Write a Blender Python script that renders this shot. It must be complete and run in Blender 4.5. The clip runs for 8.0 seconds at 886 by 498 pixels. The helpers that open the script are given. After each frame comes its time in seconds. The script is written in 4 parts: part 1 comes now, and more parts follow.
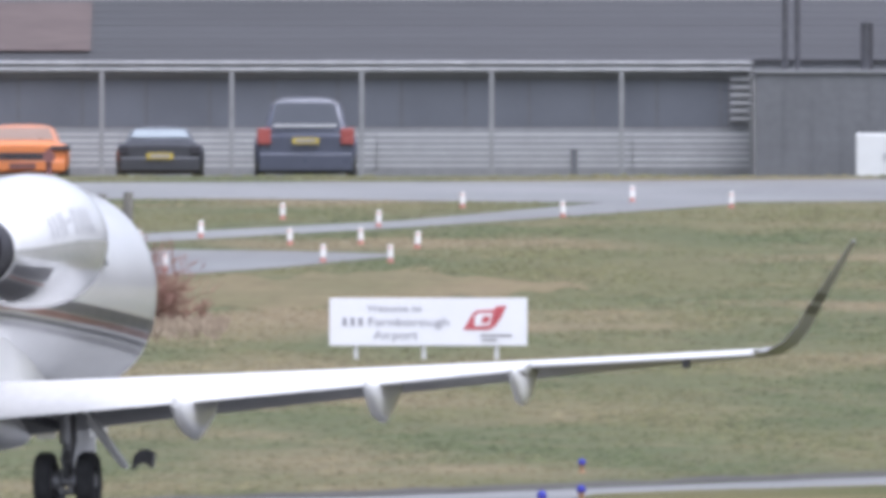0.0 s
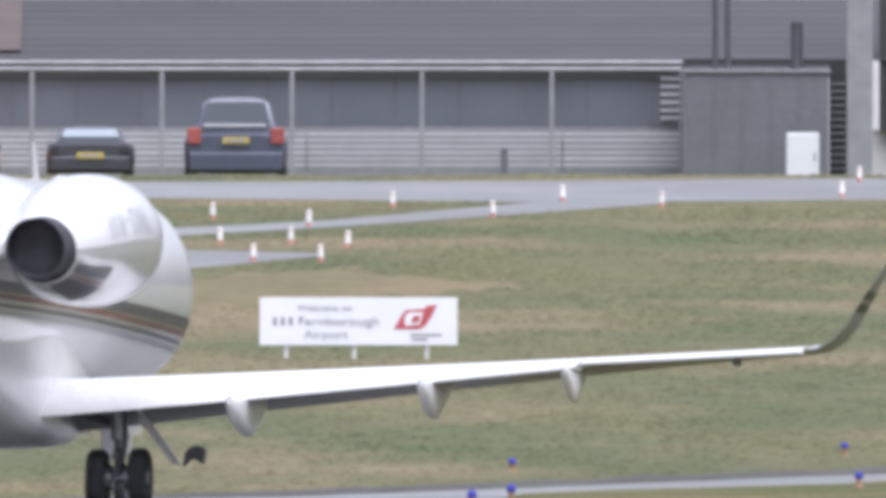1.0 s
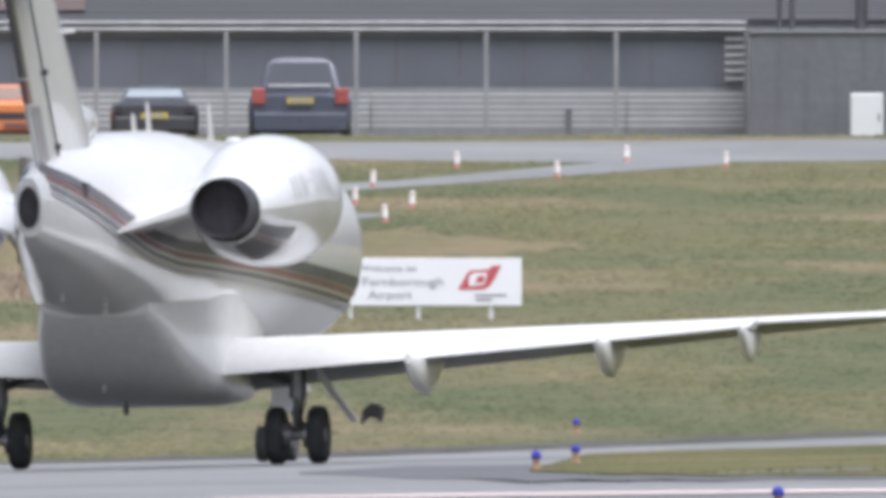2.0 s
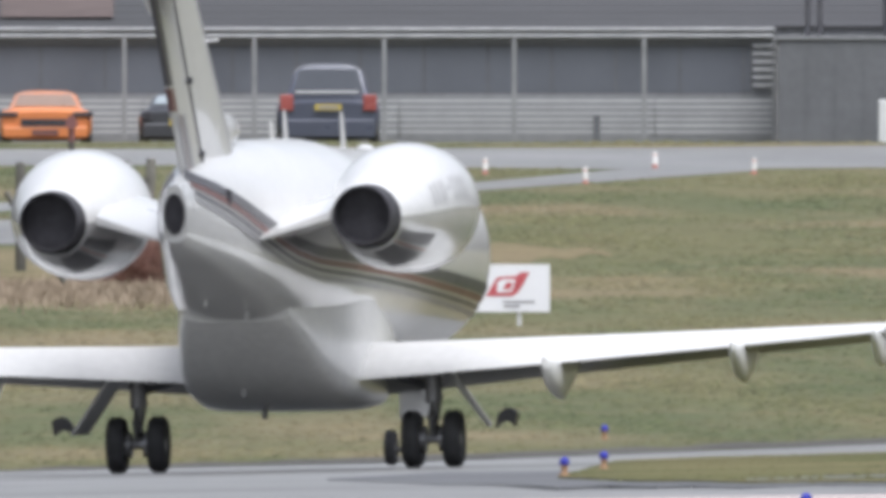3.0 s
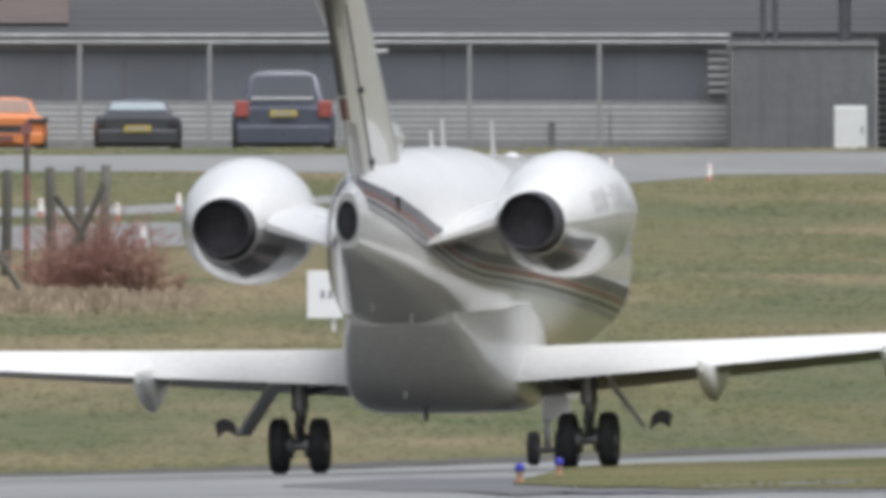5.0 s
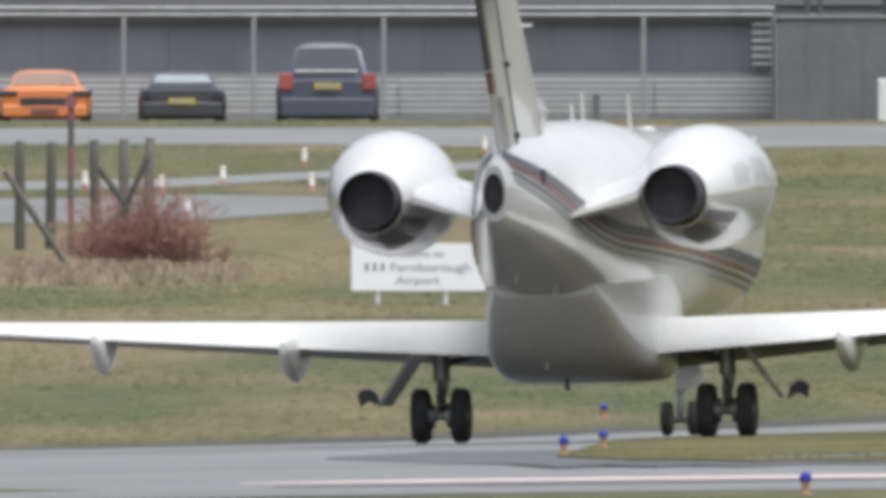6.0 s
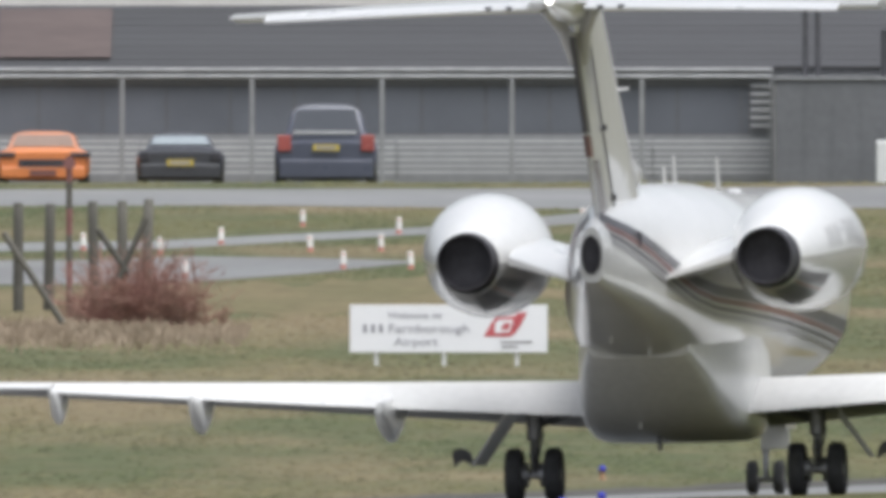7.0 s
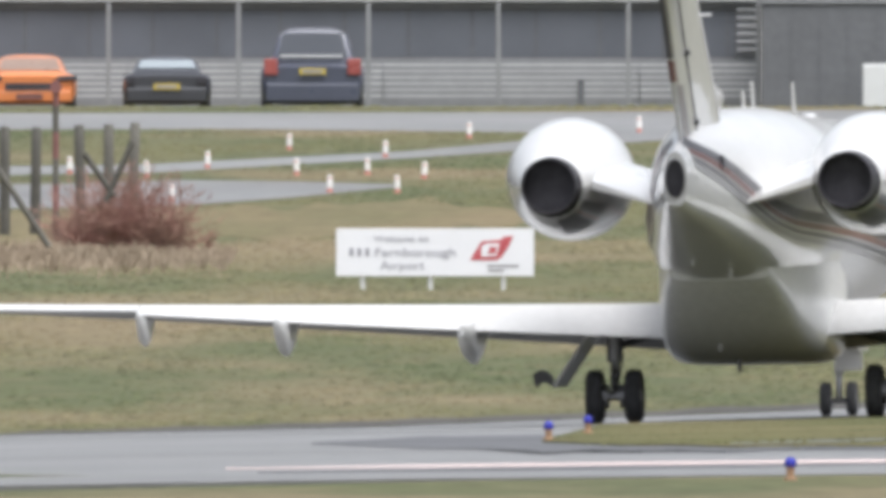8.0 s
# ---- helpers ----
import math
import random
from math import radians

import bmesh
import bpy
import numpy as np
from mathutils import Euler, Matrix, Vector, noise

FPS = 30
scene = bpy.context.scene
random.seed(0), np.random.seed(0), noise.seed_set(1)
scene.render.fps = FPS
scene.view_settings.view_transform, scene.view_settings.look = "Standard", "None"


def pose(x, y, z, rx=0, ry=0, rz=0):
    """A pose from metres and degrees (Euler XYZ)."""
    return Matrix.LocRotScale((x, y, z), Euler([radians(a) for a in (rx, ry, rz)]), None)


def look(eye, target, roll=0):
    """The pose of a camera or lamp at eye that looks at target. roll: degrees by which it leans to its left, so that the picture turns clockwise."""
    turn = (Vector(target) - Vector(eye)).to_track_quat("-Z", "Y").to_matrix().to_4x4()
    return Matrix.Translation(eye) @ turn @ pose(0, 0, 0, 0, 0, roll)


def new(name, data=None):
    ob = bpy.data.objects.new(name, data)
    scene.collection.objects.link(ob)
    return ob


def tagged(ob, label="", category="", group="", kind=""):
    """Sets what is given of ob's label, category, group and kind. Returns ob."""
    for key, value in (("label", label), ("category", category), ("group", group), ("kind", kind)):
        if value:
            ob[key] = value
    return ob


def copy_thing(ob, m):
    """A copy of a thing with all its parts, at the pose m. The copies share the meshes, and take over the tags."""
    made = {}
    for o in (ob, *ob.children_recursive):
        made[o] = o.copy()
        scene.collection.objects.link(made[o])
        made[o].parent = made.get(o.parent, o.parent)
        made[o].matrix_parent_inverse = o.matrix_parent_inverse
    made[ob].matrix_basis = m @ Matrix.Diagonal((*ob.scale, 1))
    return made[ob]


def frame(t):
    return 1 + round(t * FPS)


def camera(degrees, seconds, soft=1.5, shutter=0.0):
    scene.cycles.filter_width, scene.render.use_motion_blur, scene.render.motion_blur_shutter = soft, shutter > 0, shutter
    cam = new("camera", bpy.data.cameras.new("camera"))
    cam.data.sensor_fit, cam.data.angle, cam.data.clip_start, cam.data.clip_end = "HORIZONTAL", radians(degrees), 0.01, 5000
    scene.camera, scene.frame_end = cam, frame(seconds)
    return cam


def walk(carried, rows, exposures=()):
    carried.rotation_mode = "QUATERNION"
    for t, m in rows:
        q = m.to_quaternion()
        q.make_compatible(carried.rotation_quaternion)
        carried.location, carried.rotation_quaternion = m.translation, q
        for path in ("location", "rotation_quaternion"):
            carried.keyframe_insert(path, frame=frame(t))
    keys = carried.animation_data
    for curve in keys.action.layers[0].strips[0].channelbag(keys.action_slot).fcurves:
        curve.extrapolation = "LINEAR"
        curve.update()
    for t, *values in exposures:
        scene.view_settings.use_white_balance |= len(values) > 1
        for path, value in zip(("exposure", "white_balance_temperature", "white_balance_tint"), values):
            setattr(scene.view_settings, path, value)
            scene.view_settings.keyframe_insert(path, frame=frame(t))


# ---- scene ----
# ================= camera =================
EYE = 2.95
cam = camera(0.8384, 8.0, soft=5.2)
CAMERA_ROWS = [
    (0.0, pose(0, 0, EYE, 90.00214, 0, -0.00000)),
    (0.1, pose(0, 0, EYE, 89.99733, 0, -0.00642)),
    (0.2, pose(0, 0, EYE, 90.00053, 0, -0.01604)),
    (0.3, pose(0, 0, EYE, 90.00535, 0, -0.02887)),
    (0.4, pose(0, 0, EYE, 90.01176, 0, -0.03850)),
    (0.5, pose(0, 0, EYE, 90.01444, 0, -0.04866)),
    (0.6, pose(0, 0, EYE, 90.01337, 0, -0.05454)),
    (0.7, pose(0, 0, EYE, 90.01337, 0, -0.05774)),
    (0.8, pose(0, 0, EYE, 90.01176, 0, -0.06095)),
    (0.9, pose(0, 0, EYE, 90.00855, 0, -0.06363)),
    (1.0, pose(0, 0, EYE, 90.00160, 0, -0.06603)),
    (1.1, pose(0, 0, EYE, 89.99572, 0, -0.04491)),
    (1.2, pose(0, 0, EYE, 89.98931, 0, -0.03743)),
    (2.3, pose(0, 0, EYE, 89.96311, 0, 0.01390)),
    (2.4, pose(0, 0, EYE, 89.96525, 0, 0.01925)),
    (2.5, pose(0, 0, EYE, 89.96738, 0, 0.02032)),
    (2.7, pose(0, 0, EYE, 89.96685, 0, 0.02139)),
    (2.9, pose(0, 0, EYE, 89.96899, 0, 0.02246)),
    (3.0, pose(0, 0, EYE, 89.97033, 0, 0.02139)),
    (3.1, pose(0, 0, EYE, 89.98236, 0, 0.01764)),
    (3.2, pose(0, 0, EYE, 89.99198, 0, 0.01444)),
    (3.3, pose(0, 0, EYE, 90.00321, 0, 0.01016)),
    (3.4, pose(0, 0, EYE, 90.01444, 0, 0.00749)),
    (3.5, pose(0, 0, EYE, 90.02299, 0, 0.00588)),
    (3.6, pose(0, 0, EYE, 90.03101, 0, -0.00267)),
    (3.7, pose(0, 0, EYE, 90.03475, 0, -0.01176)),
    (3.8, pose(0, 0, EYE, 90.03796, 0, -0.01711)),
    (4.0, pose(0, 0, EYE, 90.03769, 0, -0.02353)),
    (4.1, pose(0, 0, EYE, 90.03368, 0, -0.02460)),
    (4.2, pose(0, 0, EYE, 90.02406, 0, -0.02566)),
    (4.3, pose(0, 0, EYE, 90.01497, 0, -0.02566)),
    (4.4, pose(0, 0, EYE, 90.00695, 0, -0.02620)),
    (4.5, pose(0, 0, EYE, 90.00053, 0, -0.02700)),
    (4.6, pose(0, 0, EYE, 89.99305, 0, -0.02566)),
    (4.7, pose(0, 0, EYE, 89.98717, 0, -0.02406)),
    (5.8, pose(0, 0, EYE, 89.95348, 0, 0.00481)),
    (5.9, pose(0, 0, EYE, 89.94974, 0, 0.01283)),
    (6.0, pose(0, 0, EYE, 89.95028, 0, 0.02085)),
    (6.1, pose(0, 0, EYE, 89.95295, 0, 0.02460)),
    (6.2, pose(0, 0, EYE, 89.95776, 0, 0.02620)),
    (6.3, pose(0, 0, EYE, 89.96311, 0, 0.02673)),
    (6.4, pose(0, 0, EYE, 89.96792, 0, 0.02780)),
    (6.5, pose(0, 0, EYE, 89.97059, 0, 0.02780)),
    (6.6, pose(0, 0, EYE, 89.97434, 0, 0.02834)),
    (6.7, pose(0, 0, EYE, 89.98343, 0, 0.02727)),
    (6.8, pose(0, 0, EYE, 89.99572, 0, 0.02460)),
    (6.9, pose(0, 0, EYE, 90.00374, 0, 0.02139)),
    (7.0, pose(0, 0, EYE, 90.00855, 0, 0.01925)),
    (7.1, pose(0, 0, EYE, 90.01069, 0, 0.01711)),
    (7.2, pose(0, 0, EYE, 90.01016, 0, 0.01497)),
    (7.3, pose(0, 0, EYE, 90.00695, 0, 0.01230)),
    (7.4, pose(0, 0, EYE, 90.00107, 0, 0.00962)),
    (7.5, pose(0, 0, EYE, 89.99412, 0, 0.00695)),
    (7.6, pose(0, 0, EYE, 89.97915, 0, 0.00481)),
    (7.7, pose(0, 0, EYE, 89.96418, 0, 0.00321)),
    (7.8, pose(0, 0, EYE, 89.95241, 0, 0.00321)),
    (7.9, pose(0, 0, EYE, 89.94493, 0, 0.00481)),
    (8.0, pose(0, 0, EYE, 89.93637, 0, 0.00642)),
]
walk(cam, CAMERA_ROWS, [(0.0, 1.02, 5880, 17), (1.2, 1.06, 6030, 17), (2.3, 0.9, 6220, 13), (3.0, 0.86, 6270, 12), (3.5, 0.68, 6380, 11), (4.0, 0.62, 6420, 11), (6.0, 0.76, 6420, 10), (7.0, 0.72, 6420, 10), (7.5, 0.88, 6430, 10), (8.0, 0.96, 6440, 11)])

# ================= light =================
SUN_ELEVATION, SUN_AZIMUTH = radians(70), radians(150)
world = bpy.data.worlds.new("overcast_sky")
scene.world = world
world.use_nodes = True
wn = world.node_tree.nodes
sky = wn.new("ShaderNodeTexSky")
sky.sky_type, sky.sun_disc = "NISHITA", False
sky.sun_elevation, sky.sun_rotation = SUN_ELEVATION, SUN_AZIMUTH
sky.air_density, sky.dust_density, sky.ozone_density = 1.0, 5.0, 1.6
wn["Background"].inputs["Strength"].default_value = 0.108
veil = wn.new("ShaderNodeHueSaturation")  # cloud cover greys the blue of the sky
veil.inputs["Saturation"].default_value = 0.4
world.node_tree.links.new(sky.outputs["Color"], veil.inputs["Color"])
world.node_tree.links.new(veil.outputs["Color"], wn["Background"].inputs["Color"])

sun_data = bpy.data.lights.new("sun", "SUN")
sun_data.energy, sun_data.angle, sun_data.color = 2.0, radians(60), (0.975, 0.99, 1.0)
sun = new("sun", sun_data)
sun_way = Vector((math.sin(SUN_AZIMUTH) * math.cos(SUN_ELEVATION), math.cos(SUN_AZIMUTH) * math.cos(SUN_ELEVATION), math.sin(SUN_ELEVATION)))
sun.matrix_world = look(sun_way * 300, (0, 0, 0))


# ================= materials =================
def material(name, colour, rough=0.6, metal=0.0, vary=0.15, scale=3.0, fine=40.0, bump=0.0, second=None, coat=0.0, spread=0.0, stretch=(1, 1, 1), gloss=0.08):
    """A procedural surface: base colour with variation at two scales, fine relief, gloss that varies a little."""
    m = bpy.data.materials.new(name)
    m.use_nodes = True
    n, l = m.node_tree.nodes, m.node_tree.links
    bsdf = n["Principled BSDF"]
    co = n.new("ShaderNodeTexCoord")
    mp = n.new("ShaderNodeMapping")
    mp.inputs["Scale"].default_value = stretch
    l.new(co.outputs["Object"], mp.inputs["Vector"])
    big, small = n.new("ShaderNodeTexNoise"), n.new("ShaderNodeTexNoise")
    big.inputs["Scale"].default_value, small.inputs["Scale"].default_value = scale, fine
    big.inputs["Detail"].default_value, small.inputs["Detail"].default_value = 4, 3
    for tex in (big, small):
        l.new(mp.outputs["Vector"], tex.inputs["Vector"])
    mix = n.new("ShaderNodeMix")
    mix.data_type = "RGBA"
    other = second or tuple(c * (1 - vary) for c in colour)
    mix.inputs["A"].default_value, mix.inputs["B"].default_value = (*colour, 1), (*other, 1)
    ramp = n.new("ShaderNodeMapRange")
    ramp.inputs["From Min"].default_value, ramp.inputs["From Max"].default_value = 0.35, 0.65
    l.new(big.outputs["Fac"], ramp.inputs["Value"])
    l.new(ramp.outputs["Result"], mix.inputs["Factor"])
    hsv = n.new("ShaderNodeHueSaturation")
    val = n.new("ShaderNodeMapRange")
    val.inputs["To Min"].default_value, val.inputs["To Max"].default_value = 1 - vary * 0.7, 1 + vary * 0.7
    val.inputs["From Min"].default_value, val.inputs["From Max"].default_value = 0.3, 0.7
    l.new(small.outputs["Fac"], val.inputs["Value"])
    last = val.outputs["Result"]
    if spread:
        info, add = n.new("ShaderNodeObjectInfo"), n.new("ShaderNodeMath")
        sp = n.new("ShaderNodeMapRange")
        sp.inputs["To Min"].default_value, sp.inputs["To Max"].default_value = 1 - spread, 1 + spread
        l.new(info.outputs["Random"], sp.inputs["Value"])
        add.operation = "MULTIPLY"
        l.new(sp.outputs["Result"], add.inputs[0])
        l.new(last, add.inputs[1])
        last = add.outputs["Value"]
    l.new(last, hsv.inputs["Value"])
    l.new(mix.outputs["Result"], hsv.inputs["Color"])
    l.new(hsv.outputs["Color"], bsdf.inputs["Base Color"])
    rr = n.new("ShaderNodeMapRange")
    rr.inputs["To Min"].default_value, rr.inputs["To Max"].default_value = max(0, rough - gloss), min(1, rough + gloss)
    l.new(big.outputs["Fac"], rr.inputs["Value"])
    l.new(rr.outputs["Result"], bsdf.inputs["Roughness"])
    bsdf.inputs["Metallic"].default_value = metal
    bsdf.inputs["Coat Weight"].default_value = coat
    bsdf.inputs["Coat Roughness"].default_value = 0.08
    if bump:
        b = n.new("ShaderNodeBump")
        b.inputs["Strength"].default_value, b.inputs["Distance"].default_value = 0.6, bump
        l.new(small.outputs["Fac"], b.inputs["Height"])
        l.new(b.outputs["Normal"], bsdf.inputs["Normal"])
    return m


PAINT = material("aircraft_white_paint", (0.605, 0.605, 0.6), 0.3, vary=0.05, scale=0.7, fine=9, coat=0.75)
for coat_input, amount in (("Coat Roughness", 0.04), ("Coat IOR", 1.5)):
    PAINT.node_tree.nodes["Principled BSDF"].inputs[coat_input].default_value = amount
# paler than the hull: a lift for haze is put into this colour
BELLY = material("aircraft_belly_paint_haze_lift", (0.74, 0.74, 0.73), 0.3, vary=0.08, scale=0.8, fine=9, coat=0.3)
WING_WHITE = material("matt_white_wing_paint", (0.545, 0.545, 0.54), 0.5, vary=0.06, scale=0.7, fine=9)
# darker copy of the wing white: shade under the wing put into colour
UNDERSIDE_SHADE = material("wing_underside_painted_shade", (0.43, 0.43, 0.435), 0.5, vary=0.12, scale=0.8, fine=9)
WINGLET_GREY = material("winglet_grey_paint", (0.4, 0.4, 0.405), 0.5, vary=0.1, scale=2, fine=9)
STRIPE_DARK = material("stripe_charcoal", (0.085, 0.083, 0.092), 0.4, vary=0.1, coat=0.1)
STRIPE_RED = material("stripe_maroon", (0.17, 0.078, 0.07), 0.4, vary=0.1, coat=0.1)
STRIPE_GREY = material("stripe_grey", (0.3, 0.295, 0.31), 0.4, vary=0.1, coat=0.1)
BARE = material("polished_metal", (0.6, 0.6, 0.6), 0.2, metal=0.4, vary=0.08, scale=2, fine=20)
SOOT = material("sooty_metal", (0.055, 0.053, 0.062), 0.65, metal=0.3, vary=0.3, scale=6)
DARK_METAL = material("dark_grey_metal", (0.12, 0.12, 0.13), 0.45, metal=0.5, vary=0.2, scale=6)
STEEL = material("gear_steel", (0.42, 0.42, 0.43), 0.4, metal=0.6, vary=0.2, scale=8)
RUBBER = material("tyre_rubber", (0.072, 0.072, 0.076), 0.85, vary=0.3, scale=6, bump=0.003)
GLASS_DARK = material("cabin_glass", (0.02, 0.022, 0.025), 0.08, vary=0.1)
LETTER = material("marking_grey", (0.42, 0.42, 0.43), 0.5)



def grass_material(name, green, olive, straw, islands=False):
    """Mown winter grass: broad drifts of green, olive and straw, streaks within them and a fine grain."""
    m = bpy.data.materials.new(name)
    m.use_nodes = True
    n, l = m.node_tree.nodes, m.node_tree.links
    bsdf = n["Principled BSDF"]
    bsdf.inputs["Roughness"].default_value, bsdf.inputs["Specular IOR Level"].default_value = 0.95, 0.15
    co = n.new("ShaderNodeTexCoord")
    def layer(stretch, scale, detail, low, high):
        mp, tex, mr = n.new("ShaderNodeMapping"), n.new("ShaderNodeTexNoise"), n.new("ShaderNodeMapRange")
        mp.inputs["Scale"].default_value = stretch
        tex.inputs["Scale"].default_value, tex.inputs["Detail"].default_value = scale, detail
        mr.inputs["From Min"].default_value, mr.inputs["From Max"].default_value = low, high
        mr.interpolation_type = "SMOOTHSTEP"
        l.new(co.outputs["Object"], mp.inputs["Vector"])
        l.new(mp.outputs["Vector"], tex.inputs["Vector"])
        l.new(tex.outputs["Fac"], mr.inputs["Value"])
        return mr
    def blend(first, second, factor):
        mix = n.new("ShaderNodeMix")
        mix.data_type = "RGBA"
        for socket, value in (("A", first), ("B", second)):
            if isinstance(value, tuple):
                mix.inputs[socket].default_value = (*value, 1)
            else:
                l.new(value, mix.inputs[socket])
        l.new(factor.outputs["Result"], mix.inputs["Factor"])
        return mix.outputs["Result"]
    colour = blend(green, olive, layer((1, 0.12, 1), 0.2, 3, 0.4, 0.62))
    drift, streak = layer((0.45, 0.12, 1), 0.28, 4, 0.46, 0.68), layer((1, 0.5, 1), 0.7, 4, 0.45, 0.75)
    colour = blend(colour, straw, drift)
    streak.inputs["To Max"].default_value = 0.55
    colour = blend(colour, straw, streak)
    grain = layer((1, 0.5, 1), 3.5, 3, 0.3, 0.7)
    grain.inputs["To Min"].default_value, grain.inputs["To Max"].default_value = 0.74, 1.2
    hsv = n.new("ShaderNodeHueSaturation")
    value = grain.outputs["Result"]
    if islands:
        geo, mr, mul = n.new("ShaderNodeNewGeometry"), n.new("ShaderNodeMapRange"), n.new("ShaderNodeMath")
        mr.inputs["To Min"].default_value, mr.inputs["To Max"].default_value = 0.82, 1.12
        mul.operation = "MULTIPLY"
        l.new(geo.outputs["Random Per Island"], mr.inputs["Value"])
        l.new(mr.outputs["Result"], mul.inputs[0])
        l.new(value, mul.inputs[1])
        value = mul.outputs["Value"]
    l.new(value, hsv.inputs["Value"])
    l.new(colour, hsv.inputs["Color"])
    l.new(hsv.outputs["Color"], bsdf.inputs["Base Color"])
    return m


GRASS = grass_material("winter_grass", (0.073, 0.084, 0.042), (0.1, 0.098, 0.049), (0.155, 0.126, 0.077))
ISLAND_GRASS = grass_material("lush_verge_grass", (0.045, 0.058, 0.02), (0.084, 0.086, 0.034), (0.14, 0.115, 0.06))
ASPHALT = material("taxiway_asphalt", (0.17, 0.168, 0.163), 0.4, vary=0.2, scale=0.1, fine=2.5, stretch=(1, 0.22, 1), gloss=0.34)
DAMP = material("damp_asphalt", (0.085, 0.085, 0.088), 0.5, vary=0.2, scale=0.2, fine=2.5, stretch=(1, 0.2, 1))
LINE_PAINT = material("faded_line_paint", (0.56, 0.46, 0.44), 0.7, vary=0.25, scale=0.6)
SOIL = material("bare_damp_soil", (0.058, 0.055, 0.048), 0.9, vary=0.3, scale=0.4, fine=3, stretch=(1, 0.2, 1))
DRY = grass_material("dry_grass_ground", (0.115, 0.105, 0.056), (0.15, 0.122, 0.07), (0.178, 0.14, 0.088))
SIGN_WHITE = material("sign_white_panel", (0.78, 0.79, 0.82), 0.5, vary=0.05, scale=1)
SIGN_INK = material("sign_grey_ink", (0.3, 0.3, 0.34), 0.6)
SIGN_RED = material("sign_red", (0.52, 0.1, 0.115), 0.5)
POST_GREY = material("galvanised_post", (0.3, 0.305, 0.31), 0.5, metal=0.3, vary=0.15)
CLAD_DARK = material("dark_roof_cladding", (0.043, 0.043, 0.046), 0.7, vary=0.2, scale=0.3, fine=4, stretch=(0.2, 1, 4))
# CLAD_GREY, BLOCK_GREY and WINDOW: distance haze put in as lighter, bluer base colours
CLAD_GREY = material("grey_wall_cladding", (0.24, 0.245, 0.255), 0.6, vary=0.12, scale=0.4, fine=5)
CLAD_LIGHT = material("pale_wall_cladding", (0.62, 0.6, 0.59), 0.6, vary=0.08, scale=0.3, fine=3)
FASCIA = material("fascia_grey_paint", (0.16, 0.163, 0.17), 0.6, vary=0.12, scale=0.5, fine=4)
BLOCK_GREY = material("slate_grey_cabin_paint", (0.135, 0.14, 0.15), 0.6, vary=0.12, scale=0.8, fine=6)
WINDOW = material("window_glass", (0.14, 0.15, 0.172), 0.35, vary=0.2, scale=0.5)
SLAT = material("pale_slat_paint", (0.44, 0.445, 0.45), 0.6, vary=0.12, scale=2, spread=0.1)
WHITE_BOX = material("white_cabinet_paint", (0.66, 0.67, 0.67), 0.5, vary=0.06, scale=2)
ORANGE = material("orange_car_paint", (0.62, 0.21, 0.07), 0.35, vary=0.05, coat=0.6)
BLACK_CAR = material("black_car_paint", (0.052, 0.054, 0.062), 0.3, vary=0.1, coat=0.3)
NAVY_CAR = material("navy_car_paint", (0.075, 0.083, 0.115), 0.3, vary=0.1, coat=0.3)
# the sky's reflection in this pane is its pale base colour
PALE_GLASS = material("painted_sky_rear_glass", (0.3, 0.34, 0.36), 0.3, metal=0.2, vary=0.05)
PLATE = material("yellow_plate", (0.55, 0.42, 0.06), 0.5)
TAIL_RED = material("tail_lamp_red", (0.34, 0.09, 0.08), 0.25)
TINTED_GLASS = material("warm_tinted_rear_glass", (0.24, 0.165, 0.125), 0.3, vary=0.1)
CONE_WHITE = material("marker_white", (0.75, 0.73, 0.7), 0.6, vary=0.1, spread=0.08)
CONE_RED = material("marker_red", (0.5, 0.2, 0.16), 0.6, vary=0.15)
WOOD = material("weathered_fence_wood", (0.12, 0.115, 0.1), 0.9, vary=0.3, scale=4, fine=30, spread=0.2)
TWIG = material("bare_russet_twigs", (0.32, 0.17, 0.145), 0.9, vary=0.4, scale=2, fine=12, second=(0.27, 0.17, 0.13))
STRAW = material("dry_straw_grass", (0.3, 0.24, 0.175), 0.95, vary=0.25, scale=0.4, fine=5, stretch=(1, 0.3, 1))
SMOKED_GLASS = material("smoked_rear_glass", (0.06, 0.066, 0.078), 0.55, vary=0.05)


TUFT = grass_material("grass_blades", (0.071, 0.083, 0.041), (0.098, 0.097, 0.048), (0.155, 0.126, 0.077), True)
TUFT_LUSH = grass_material("lush_grass_blades", (0.05, 0.066, 0.022), (0.066, 0.07, 0.028), (0.11, 0.092, 0.045), True)
SMOKED_GLASS.node_tree.nodes["Principled BSDF"].inputs["Specular IOR Level"].default_value = 0.12
BLUE_LAMP = material("blue_lamp_lens", (0.04, 0.045, 0.36), 0.25)
ORANGE_BODY = material("lamp_body_orange", (0.36, 0.22, 0.13), 0.6)
POLE_RED = material("dull_pole_red", (0.22, 0.1, 0.095), 0.8, vary=0.2, scale=4)
RUST = material("faded_orange_panel", (0.085, 0.062, 0.057), 0.8, vary=0.2, scale=1)


